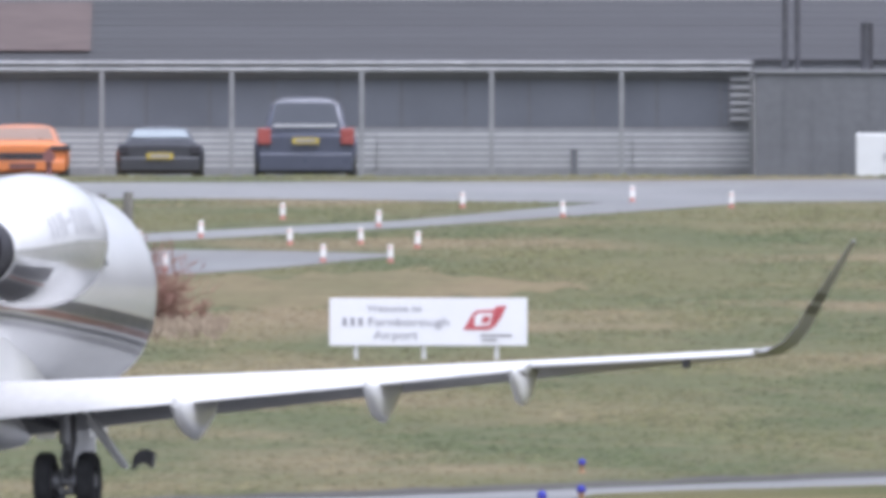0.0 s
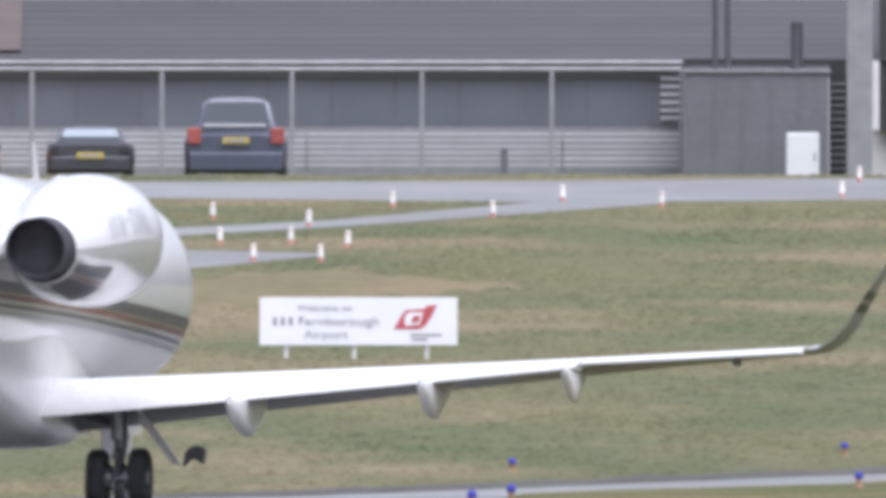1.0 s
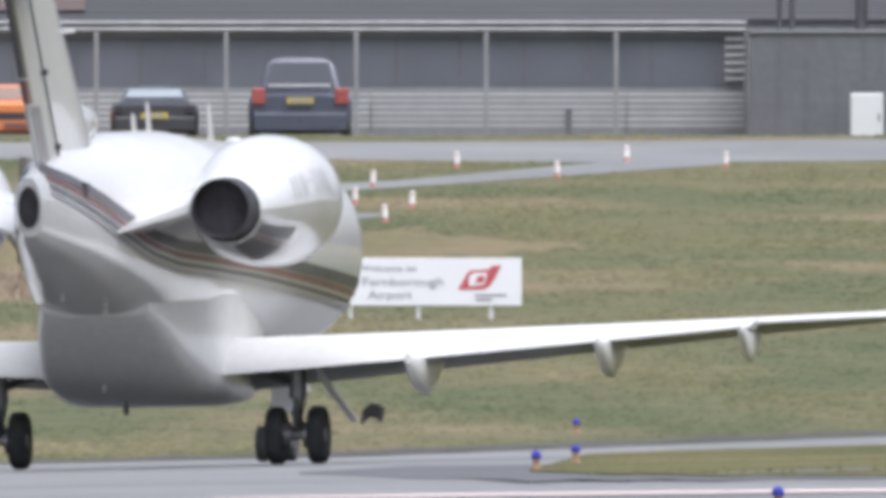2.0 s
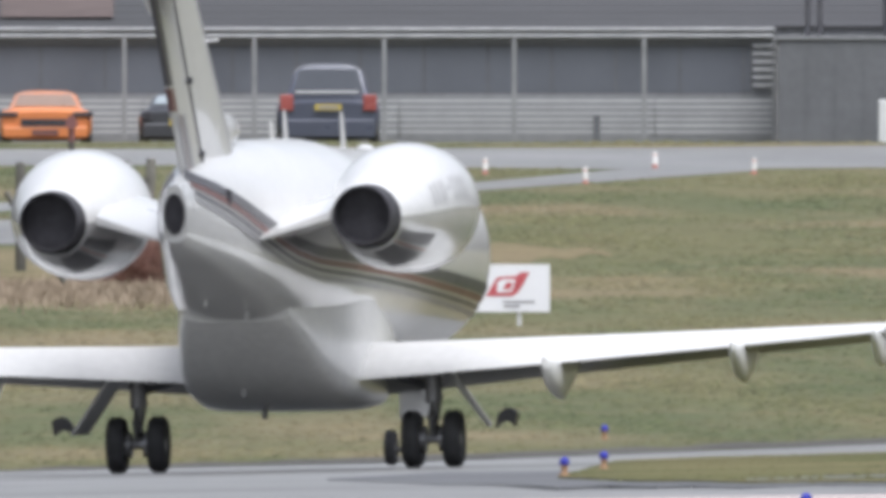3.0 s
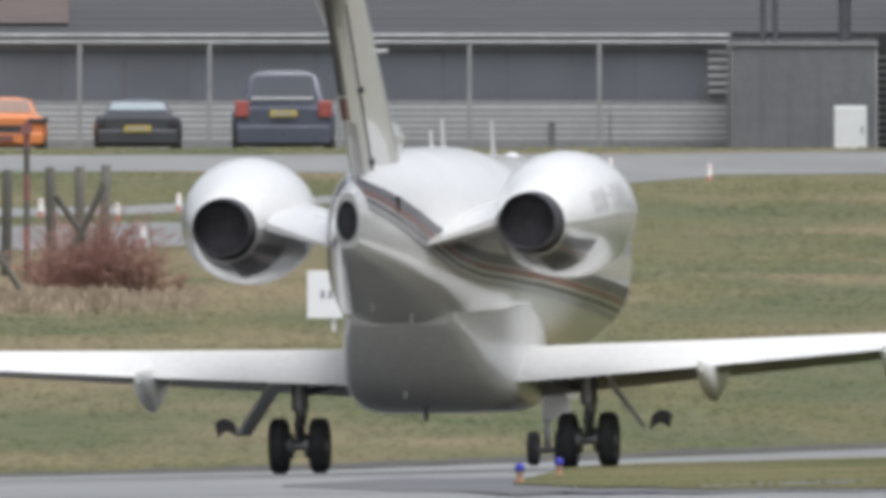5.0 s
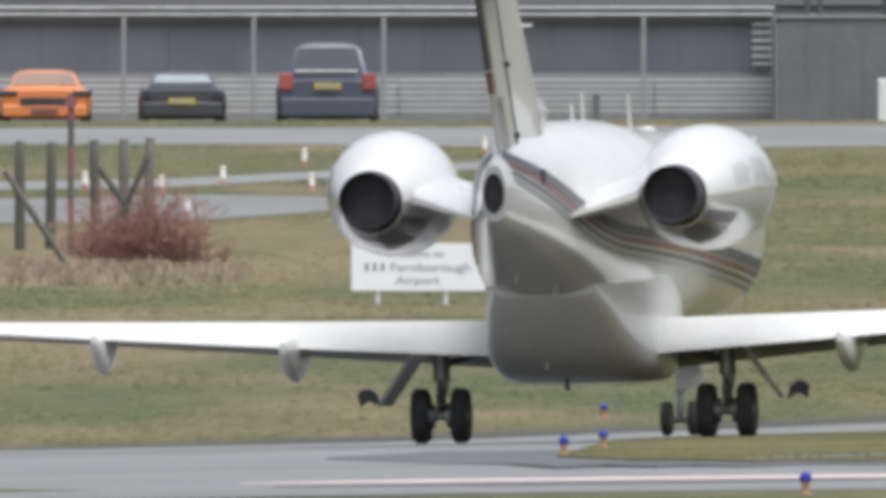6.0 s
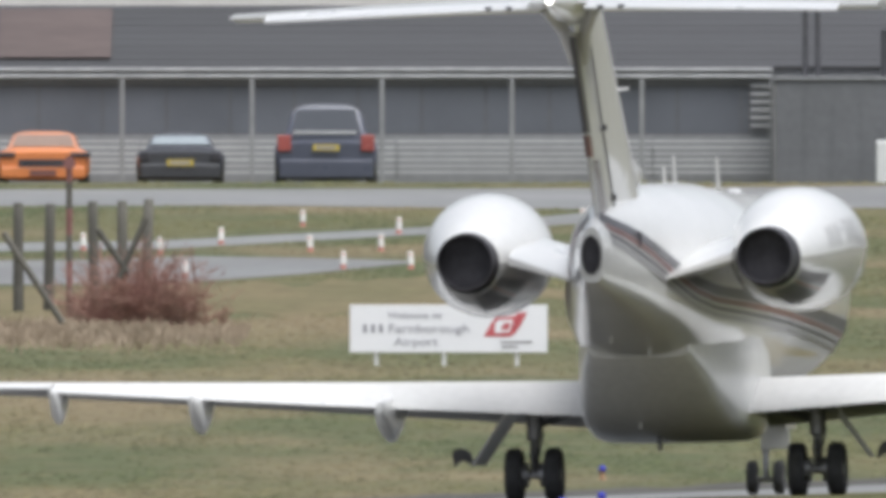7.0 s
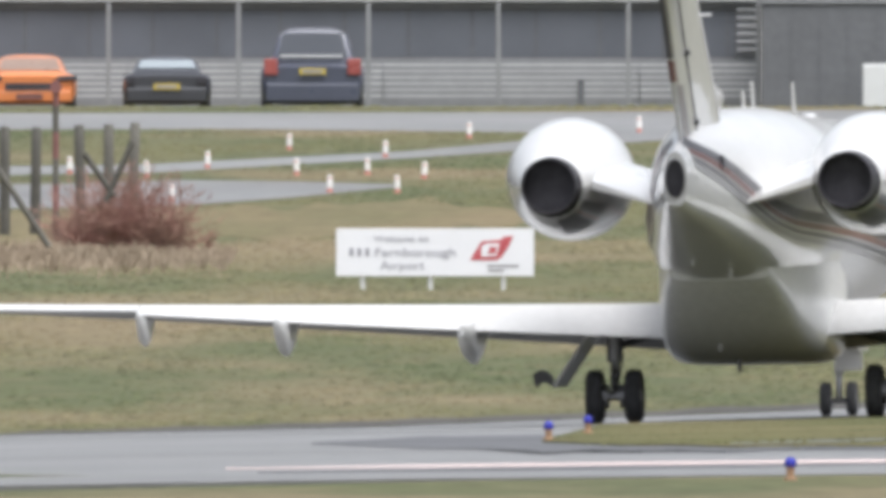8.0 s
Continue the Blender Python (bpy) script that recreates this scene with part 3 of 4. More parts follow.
def wing(side):
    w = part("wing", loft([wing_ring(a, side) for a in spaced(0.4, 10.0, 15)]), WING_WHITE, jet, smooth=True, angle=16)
    # faces that point down take the grey with the painted shade
    w.data.materials.append(UNDERSIDE_SHADE)
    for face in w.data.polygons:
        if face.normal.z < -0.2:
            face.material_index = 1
    # flaps, lowered, in two panels, and the aileron
    def flap_ring(a, drop):
        lead, trail, top, thick = wing_line(a)
        y = trail + 0.06
        return [(side * a, y, top - 0.01), (side * a, y - 0.31, top - 0.005 - drop * 0.5), (side * a, y - 0.62, top - drop), (side * a, y - 0.63, top - drop - 0.02),
                (side * a, y - 0.3, top - 0.1 - drop * 0.62), (side * a, y + 0.05, top - 0.12)]
    for a0, a1, d0, d1 in ((0.7, 4.1, 0.41, 0.25), (4.106, 7.35, 0.25, 0.09)):
        part("flap", loft([flap_ring(a, d0 + (d1 - d0) * i / 6) for i, a in enumerate(spaced(a0, a1, 6))]), WING_WHITE, w, "white lowered flap", smooth=True)
    def aileron_ring(a):
        lead, trail, top, thick = wing_line(a)
        return [(side * a, trail + 0.03, top - 0.005), (side * a, trail - 0.3, top - 0.055), (side * a, trail - 0.3, top - 0.075), (side * a, trail + 0.03, top - 0.08)]
    part("aileron", loft([aileron_ring(a) for a in spaced(7.38, 9.97, 3)]), WING_WHITE, w)
    # flap track fairings, hanging canoes
    for a, size in ((3.36, 1.0), (5.6, 0.8), (7.28, 0.58)):
        lead, trail, top, thick = wing_line(a)
        d = 0.41 - (a - 1.15) * 0.05
        rings = []
        for u, half, zt, zb in ((0.0, 0.03, -0.12, -0.2), (0.2, 0.09, -0.1, -0.46), (0.4, 0.115, -0.1, -0.64), (0.56, 0.115, -0.1, -0.68), (0.74, 0.105, -0.1 - d * 0.2, -0.62), (0.88, 0.09, -0.06 - d * 0.45, -0.3 - d * 0.7), (0.97, 0.065, -d * 0.7, -d * 0.8 - 0.16), (1.0, 0.03, -d * 0.8, -d * 0.8 - 0.06)):
            y = trail + 2.0 * size - 0.55 - 2.6 * size * u
            rings.append([(side * a + x, yy, zz) for x, yy, zz in section(y, half * size, top + zt, top + zb * (0.3 + 0.65 * size) - (0.08 if u > 0.5 else 0) * size, 2.4, 16)])
        part("flap_track_fairing", loft(rings), BELLY, w, smooth=True)
    # winglet, blended and canted outwards
    rings = []
    for u in spaced(0, 1, 10):
        bend = ease(0, 0.35, u)
        a = 10.0 + 0.3 * min(u / 0.25, 1) + 1.0 * max(0, u - 0.12) / 0.88
        z = 1.64 + 1.2 * max(0.0, u - 0.1) / 0.9 * (0.35 + 0.65 * bend)
        lead, trail = -1.2 - 1.95 * u, -2.3 - 1.1 * u
        t = 0.045 * (1 - 0.6 * u)
        nx, nz = -math.sin(bend * 0.95), math.cos(bend * 0.95)
        rings.append([(side * (a + nx * k), y, z - 0.03 + nz * k) for y, k in ((lead, 0), (lead - 0.15, t), ((lead + trail) / 2, t), (trail, 0.006), (trail, -0.006), ((lead + trail) / 2, -t), (lead - 0.15, -t))])
    wl = part("winglet", loft(rings), WINGLET_GREY, w, "grey swept winglet with dark marks", smooth=True)
    for i in (4, 5):
        marks = []
        for ring in (rings[i], rings[i + 1]):
            mid = sum((Vector(p) for p in ring), Vector()) / len(ring)
            marks.append([mid + (Vector(p) - mid) * 1.03 + (Vector(p) - mid).normalized() * 0.004 for p in ring])
        lo, hi = marks
        part("winglet_mark", loft([[a.lerp(b, 0.12) for a, b in zip(lo, hi)], [a.lerp(b, 0.8) for a, b in zip(lo, hi)]]), STRIPE_DARK, wl, "dark charcoal mark")
    part("tip_lamp", boxed(side * 9.2 - 0.04, -2.35, 1.44, side * 9.2 + 0.04, -2.2, 1.56, 0.01), DARK_METAL, w)
    return w


for s in (1, -1):
    wing(s)


# ---- tail ----
def fin_ring(z, half, lead, trail):
    c = lead - trail
    return [(x * half, lead - c * u, z) for u, x in ((0, 0), (0.06, 0.55), (0.2, 0.95), (0.4, 1), (0.7, 0.65), (1, 0.12), (1, -0.12), (0.7, -0.65), (0.4, -1), (0.2, -0.95), (0.06, -0.55))]


def fin():
    rings = []
    for u in spaced(0, 1, 8):
        z = 3.3 + 2.62 * u
        rings.append(fin_ring(z, 0.24 - 0.07 * u, -3.9 - 3.5 * u, -6.1 - 2.5 * u))
    f = part("tail_fin", loft(rings), PAINT, jet, smooth=True)
    rings = []
    for u in spaced(0, 0.86, 6):
        z = 3.38 + 2.62 * u
        lead, trail = -6.18 - 2.5 * u, -7.2 - 2.55 * u
        h = 0.095 - 0.025 * u
        rings.append([(h, lead, z), (h * 0.75, (lead + trail) / 2, z), (0.02, trail, z), (-0.02, trail, z), (-h * 0.75, (lead + trail) / 2, z), (-h, lead, z)])
    r = part("rudder", loft(rings), PAINT, jet, "white rudder with charcoal trailing stripe")
    # dark trailing band on both rudder faces, maroon towards the root
    def band(u0, u1, mat, name, f0=0.2, f1=1.0):
        bm = bmesh.new()
        for s in (1, -1):
            rr = []
            for u in spaced(u0, u1, 4):
                z = 3.38 + 2.62 * u
                lead, trail = -6.18 - 2.5 * u, -7.2 - 2.55 * u
                h = 0.095 - 0.025 * u
                mid = (lead + trail) / 2
                rr.append([(s * (h * 0.75 * (1 - f) + 0.02 * f + 0.006), mid - (mid - trail) * f, z) for f in (f0, f1)])
            loft(rr, closed=False, bm=bm)
        if f1 == 1.0:
            rr = []
            for u in spaced(u0, u1, 4):
                trail = -7.2 - 2.55 * u
                rr.append([(0.026, trail - 0.006, 3.38 + 2.62 * u), (-0.026, trail - 0.006, 3.38 + 2.62 * u)])
            loft(rr, closed=False, bm=bm)
        part(name, bm, mat, r)
    band(0.4, 0.84, STRIPE_DARK, "charcoal_band", 0.6)
    band(0.29, 0.39, STRIPE_RED, "maroon_band", 0.6)
    band(0.02, 0.28, STRIPE_GREY, "grey_band", 0.0, 0.3)
    band(0.02, 0.28, STRIPE_RED, "maroon_line", 0.42, 0.5)
    band(0.02, 0.28, STRIPE_GREY, "grey_band", 0.62, 0.85)
    # gap between fin and rudder
    rr = []
    for u in spaced(0.02, 0.86, 6):
        z = 3.38 + 2.62 * u
        y = -6.16 - 2.5 * u
        rr.append([(0.108 - 0.025 * u, y + 0.025, z), (0.108 - 0.025 * u, y - 0.02, z), (-0.108 + 0.025 * u, y - 0.02, z), (-0.108 + 0.025 * u, y + 0.025, z)])
    part("hinge_gap", loft(rr), SOOT, f)
    # ram air scoop at the fin's root
    rings = [section(-3.75, 0.09, 4.05, 3.82, 2, 20), section(-3.85, 0.14, 4.12, 3.75, 2, 20), section(-4.5, 0.19, 4.16, 3.65, 2, 20), section(-5.8, 0.2, 4.3, 3.6, 2, 20), section(-6.0, 0.05, 4.1, 3.6, 2, 20)]
    part("dorsal_scoop", loft(rings), PAINT, f, smooth=True)
    return f


fin()


def stabiliser():
    def ring(a, side):
        u = a / 3.9
        lead, trail = -8.2 - 1.75 * u, -10.3 - 0.75 * u
        z, t = 6.0 - 0.12 * u, 0.11 - 0.06 * u
        return [(side * a, lead, z), (side * a, lead - 0.2, z + t), (side * a, (lead + trail) / 2, z + t), (side * a, trail, z + 0.012), (side * a, trail, z - 0.012), (side * a, (lead + trail) / 2, z - t), (side * a, lead - 0.2, z - t)]
    st = part("tailplane", loft([ring(3.9 - k * 0.39, -1) for k in range(10)] + [ring(k * 0.39, 1) for k in range(11)]), PAINT, jet, smooth=True)
    for side in (1, -1):
        rings = []
        for a in spaced(0.35, 3.45, 4):
            u = a / 3.9
            y, z = -10.32 - 0.75 * u, 6.0 - 0.12 * u
            rings.append([(side * a, y, z + 0.02), (side * a, y - 0.5 + 0.15 * u, z - 0.06), (side * a, y - 0.5 + 0.15 * u, z - 0.085), (side * a, y, z - 0.035)])
        e = part("elevator", loft(rings), PAINT, st, "white elevator")
        for a in (0.55, 0.8):
            part("hinge_fitting", boxed(side * a - 0.035, -10.95, 5.9, side * a + 0.035, -10.6, 5.95, 0.01), DARK_METAL, e)
    rings = [section(-7.6, 0.03, 6.02, 5.98, 2, 24), section(-8.0, 0.17, 6.2, 5.8, 2, 24), section(-9, 0.24, 6.27, 5.72, 2, 24), (section(-10, 0.22, 6.24, 5.76, 2, 24)), section(-11.1, 0.1, 6.12, 5.88, 2, 24), section(-11.4, 0.04, 6.06, 5.95, 2, 24)]
    part("bullet_fairing", loft(rings), PAINT, st, smooth=True)
    lamp = bpy.data.materials.new("white_tail_light")
    lamp.use_nodes = True
    b = lamp.node_tree.nodes["Principled BSDF"]
    b.inputs["Emission Color"].default_value, b.inputs["Emission Strength"].default_value = (1, 0.98, 0.9, 1), 3
    part("tail_light", turned([(-11.43, 0.015), (-11.44, 0.032), (-11.4, 0.036)], 12, at=(0, 0, 6.0)), lamp, st, "lit white tail light", smooth=True)
    # braces from the fin's top to the tailplane
    for s in (1, -1):
        part("fillet", tube([(s * 0.04, -8.6, 5.3), (s * 0.12, -9.0, 5.65), (s * 0.3, -9.4, 5.92)], 0.09, 10, end=0.07), PAINT, st, smooth=True)


stabiliser()

# navigation aerials on the fin, hinge fittings, beacon on the spine
for s in (1, -1):
    part("fin_aerial", tube([(s * 0.12, -6.2, 4.95), (s * 0.3, -6.35, 4.96)], 0.018, 8), PAINT, jet)
    for u in (0.1, 0.42):
        part("rudder_hinge", boxed(s * 0.105 - 0.03, -6.26 - 2.5 * u, 3.36 + 2.62 * u, s * 0.105 + 0.03, -6.1 - 2.5 * u, 3.43 + 2.62 * u, 0.01), SOOT, jet)
part("beacon", loft([section(6.2, 0.05, 3.76, 3.65, 2, 12), section(6.3, 0.09, 3.785, 3.65, 2, 12), section(6.6, 0.09, 3.785, 3.65, 2, 12), section(6.8, 0.04, 3.77, 3.65, 2, 12)]), PAINT, jet, smooth=True)

# blade aerials on the spine
for y, h in ((-0.6, 0.2), (0.4, 0.33), (4.7, 0.32)):
    bm = bmesh.new()
    loft([[(0.03, y + 0.15, 3.68), (0.0, y + 0.2, 3.68), (-0.03, y + 0.15, 3.68), (0, y - 0.1, 3.68)], [(0.018, y - 0.02, 3.84 + h), (0, y, 3.84 + h), (-0.018, y - 0.02, 3.84 + h), (0, y - 0.14, 3.84 + h)]], bm=bm)
    part("blade_aerial", bm, PAINT, jet)
part("drain_mast", boxed(-0.02, -1.6, 0.6, 0.02, -1.4, 0.76, 0.01), DARK_METAL, jet)
for x, y, z in ((-0.2, -4.4, 1.96), (0.2, -3.9, 1.8), (-0.2, -1.7, 0.92)):
    part("drain_pipe", tube([(x, y, z + 0.1), (x, y - 0.12, z - 0.06)], 0.02, 8), PAINT, jet)

# ---- undercarriage ----
WHEELS = []


def wheel(centre, radius, width, name):
    x, y, z = centre
    w, r = width / 2, radius
    prof = [(-w * 0.8, r * 0.55), (-w, r * 0.72), (-w * 0.95, r * 0.9), (-w * 0.55, r), (w * 0.55, r), (w * 0.95, r * 0.9), (w, r * 0.72), (w * 0.8, r * 0.55)]
    ob = part(name, turned(prof, 28, "X"), RUBBER, jet, "black tyre on a grey hub", smooth=True)
    bm = bmesh.new()
    turned([(-w * 0.82, r * 0.18), (-w * 0.7, r * 0.5), (-w * 0.85, r * 0.56), (w * 0.85, r * 0.56), (w * 0.7, r * 0.5), (w * 0.82, r * 0.18)], 24, "X", bm)
    part("rim", bm, STEEL, ob, smooth=True)
    for k in range(6):
        a = k * math.pi / 3
        part("hub_bolt", turned([(-w * 0.9, r * 0.05), (w * 0.9, r * 0.05)], 6, "X", at=(0, r * 0.34 * math.cos(a), r * 0.34 * math.sin(a))), DARK_METAL, ob)
    ob.matrix_basis = Matrix.Translation(centre)
    WHEELS.append((ob, Vector(centre), radius))


for s in (1, -1):
    gx = s * 1.73
    for dx in (-0.24, 0.24):
        wheel((gx + dx, 0.0, 0.33), 0.33, 0.21, "main_wheel")
    bm = tube([(gx, 0.1, 1.4), (gx, 0.08, 0.75)], 0.1, 14)
    tube([(gx, 0.08, 0.8), (gx, 0.05, 0.36)], 0.06, 12, bm=bm)
    tube([(gx - 0.26, 0, 0.33), (gx + 0.26, 0, 0.33)], 0.055, 12, bm=bm)
    tube([(gx, 0.3, 0.85), (gx, -0.15, 0.55), (gx, 0, 0.33)], 0.04, 8, bm=bm)
    leg = part("main_gear_leg", bm, STEEL, jet, "grey steel undercarriage leg", smooth=True)
    part("side_brace", tube([(gx - s * 0.03, 0.1, 0.93), (gx - s * 0.75, 0.1, 1.18)], 0.045, 10), DARK_METAL, leg, smooth=True)
    for dx in (-0.12, 0.12):
        part("brake_unit", turned([(-0.05, 0.1), (-0.045, 0.15), (0.045, 0.15), (0.05, 0.1)], 16, "X", at=(gx + dx, 0, 0.33)), STEEL, leg, smooth=True)
    part("torque_link", tube([(gx, -0.08, 0.75), (gx, -0.26, 0.58), (gx, -0.08, 0.42)], 0.03, 8), POST_GREY, leg, "pale torque link")
    part("brake_line", tube([(gx + 0.08, -0.05, 1.2), (gx + 0.12, -0.1, 0.8), (gx + 0.05, -0.08, 0.45)], 0.014, 6), DARK_METAL, leg)
    # gear door, hung from the wing and slanting outwards
    bm = bmesh.new()
    top, low = Vector((gx + s * 0.2, 0.0, 1.16)), Vector((gx + s * 0.68, 0.0, 0.47))
    side_v = Vector((s * 0.79, 0, 0.61)) * 0.018
    loft([[p + Vector((-s * 0.13 * 0.3 * w, 0.3 * w, 0)) + side_v * k for w, k in ((-1, -1), (1, -1), (1, 1), (-1, 1))] for p, _ in ((top, 0), (top.lerp(low, 0.5), 0), (low, 0))], bm=bm)
    part("gear_door", bm, PAINT, leg, "grey-white hinged gear door")
    # added white rod that imitates the bright lit edge of the right door
    if s > 0:
        part("lit_door_edge", tube([(gx + 0.3, -0.34, 1.0), (gx + 0.7, -0.34, 0.47)], 0.02, 8), WING_WHITE, leg, "white rod standing in for the lit edge of the gear door", smooth=True)
    # lower door folded out at the end of the link
    rings = []
    for u in spaced(0, 1, 4):
        x = gx + s * (0.74 + 0.23 * u)
        z = 0.47 + 0.15 * math.sin(0.5 + u * 2.0)
        rings.append([(x, -0.09, z - 0.1), (x, 0.09, z - 0.1), (x + s * 0.03, 0.09, z + 0.055), (x + s * 0.03, -0.09, z + 0.055)])
    part("lower_door", loft(rings), STRIPE_DARK, leg, "dark folded lower gear door")

for dx in (-0.165, 0.165):
    wheel((dx, 9, 0.235), 0.21, 0.13, "nose_wheel")
bm = tube([(0, 9.15, 1.5), (0, 9.05, 0.55)], 0.06, 12)
tube([(0, 9.05, 0.6), (0, 9, 0.21)], 0.04, 10, bm=bm)
tube([(-0.2, 9, 0.21), (0.2, 9, 0.21)], 0.035, 10, bm=bm)
tube([(0, 9.05, 0.75), (0, 9.8, 1.5)], 0.035, 8, bm=bm)
nose_leg = part("nose_gear_leg", bm, STEEL, jet, "grey steel nose leg", smooth=True)
for s in (1, -1):
    part("nose_gear_door", boxed(s * 0.3 - 0.012, 8.6, 0.82, s * 0.3 + 0.012, 9.6, 1.42, 0.008), PAINT, nose_leg, "white nose gear door")
part("nose_gear_panel", boxed(-0.03, 8.82, 0.58, 0.32, 8.85, 1.0, 0.01), PAINT, nose_leg, "white panel on the nose leg")

# ================= welcome sign =================
SIGN_Y = 895.0


def text_mesh(words, size):
    curve = bpy.data.curves.new("words", "FONT")
    curve.body, curve.size, curve.align_x, curve.extrude = words, size, "CENTER", 0.003
    tmp = bpy.data.objects.new("tmp_words", curve)
    scene.collection.objects.link(tmp)
    me = bpy.data.meshes.new_from_object(tmp.evaluated_get(bpy.context.evaluated_depsgraph_get()))
    bpy.data.objects.remove(tmp)
    bm = bmesh.new()
    bm.from_mesh(me)
    return bm


def welcome_sign():
    x0, x1, z0, z1 = -1.679, 1.244, 1.555, 2.257
    base = height((x0 + x1) / 2, SIGN_Y)
    thing = empty("welcome_sign", pose((x0 + x1) / 2, SIGN_Y, base), "white welcome board with grey words and a red emblem on posts", "sign")
    w, zb, zt = (x1 - x0) / 2, z0 - base, z1 - base
    panel = part("panel", boxed(-w, 0, zb, w, 0.03, zt, 0.004), SIGN_WHITE, thing)
    for px in (-1.069, -0.067, 1.011):
        part("post", boxed(px - 0.03, 0.032, -0.1, px + 0.03, 0.09, zt - 0.05, 0.005), WHITE_BOX, thing, "pale grey post")
    def words(text, x, z, size, wide, bold=0.0):
        bm = text_mesh(text, size)
        xs = [v.co.x for v in bm.verts]
        k = wide / (max(xs) - min(xs))
        for v in bm.verts:
            v.co = Vector((x + v.co.x * k, -0.004 - v.co.z, z + v.co.y))
        part("lettering", bm, SIGN_INK, panel)
    words("Welcome", -0.601, 2.065 - base, 0.13, 0.601)
    words("to", -0.167, 2.065 - base, 0.13, 0.142)
    words("Farnborough", -0.292, 1.848 - base, 0.18, 1.186)
    words("Airport", -0.484, 1.655 - base, 0.18, 0.651)
    # emblem: a red slanted tile with a white field
    def slab(points, mat, y, name):
        bm = bmesh.new()
        a = [bm.verts.new((x, y, z)) for x, z in points]
        b = [bm.verts.new((x, y + 0.003, z)) for x, z in points]
        bm.faces.new(a)
        bm.faces.new(b[::-1])
        for i in range(len(a)):
            j = (i + 1) % len(a)
            bm.faces.new((a[i], b[i], b[j], a[j]))
        return part(name, bm, mat, panel)
    for bx in (-1.236, -1.119, -1.002):
        bz = 1.848 - base
        slab([(bx - 0.03, bz), (bx + 0.03, bz), (bx + 0.03, bz + 0.12), (bx - 0.03, bz + 0.12)], SIGN_INK, -0.006, "name_bar")
    ex, ez = 0.852, 1.973 - base
    m = 0.00835
    slab([(ex + x * m, ez + z * m) for x, z in ((-40, -22), (-24, 6), (-18, 12), (14, 14), (20, 20), (37, 21), (27, 0), (16, -16), (6, -22))], SIGN_RED, -0.006, "emblem")
    slab([(ex + x * m, ez + z * m) for x, z in ((-20, -16), (-20, 2), (-12, 8), (12, 8), (10, -2), (6, -14))], SIGN_WHITE, -0.010, "emblem_field")
    slab([(ex + x * m, ez + z * m) for x, z in ((-10, -10), (-4, 2), (8, 2), (4, -10))], SIGN_RED, -0.014, "emblem_mark")
    for x0_, x1_, z_ in ((-10, 46, -34), (-8, 20, -42)):
        slab([(ex + x0_ * m, ez + z_ * m), (ex + x1_ * m, ez + z_ * m), (ex + x1_ * m, ez + (z_ + 4) * m), (ex + x0_ * m, ez + (z_ + 4) * m)], STRIPE_GREY, -0.006, "small_print_bar")


welcome_sign()

# ================= low building with a rail, posts and a slatted wall =================
BY = 1206.0
LEFT, RIGHT = -26.830, 6.201
GROUND_Z = 4.27


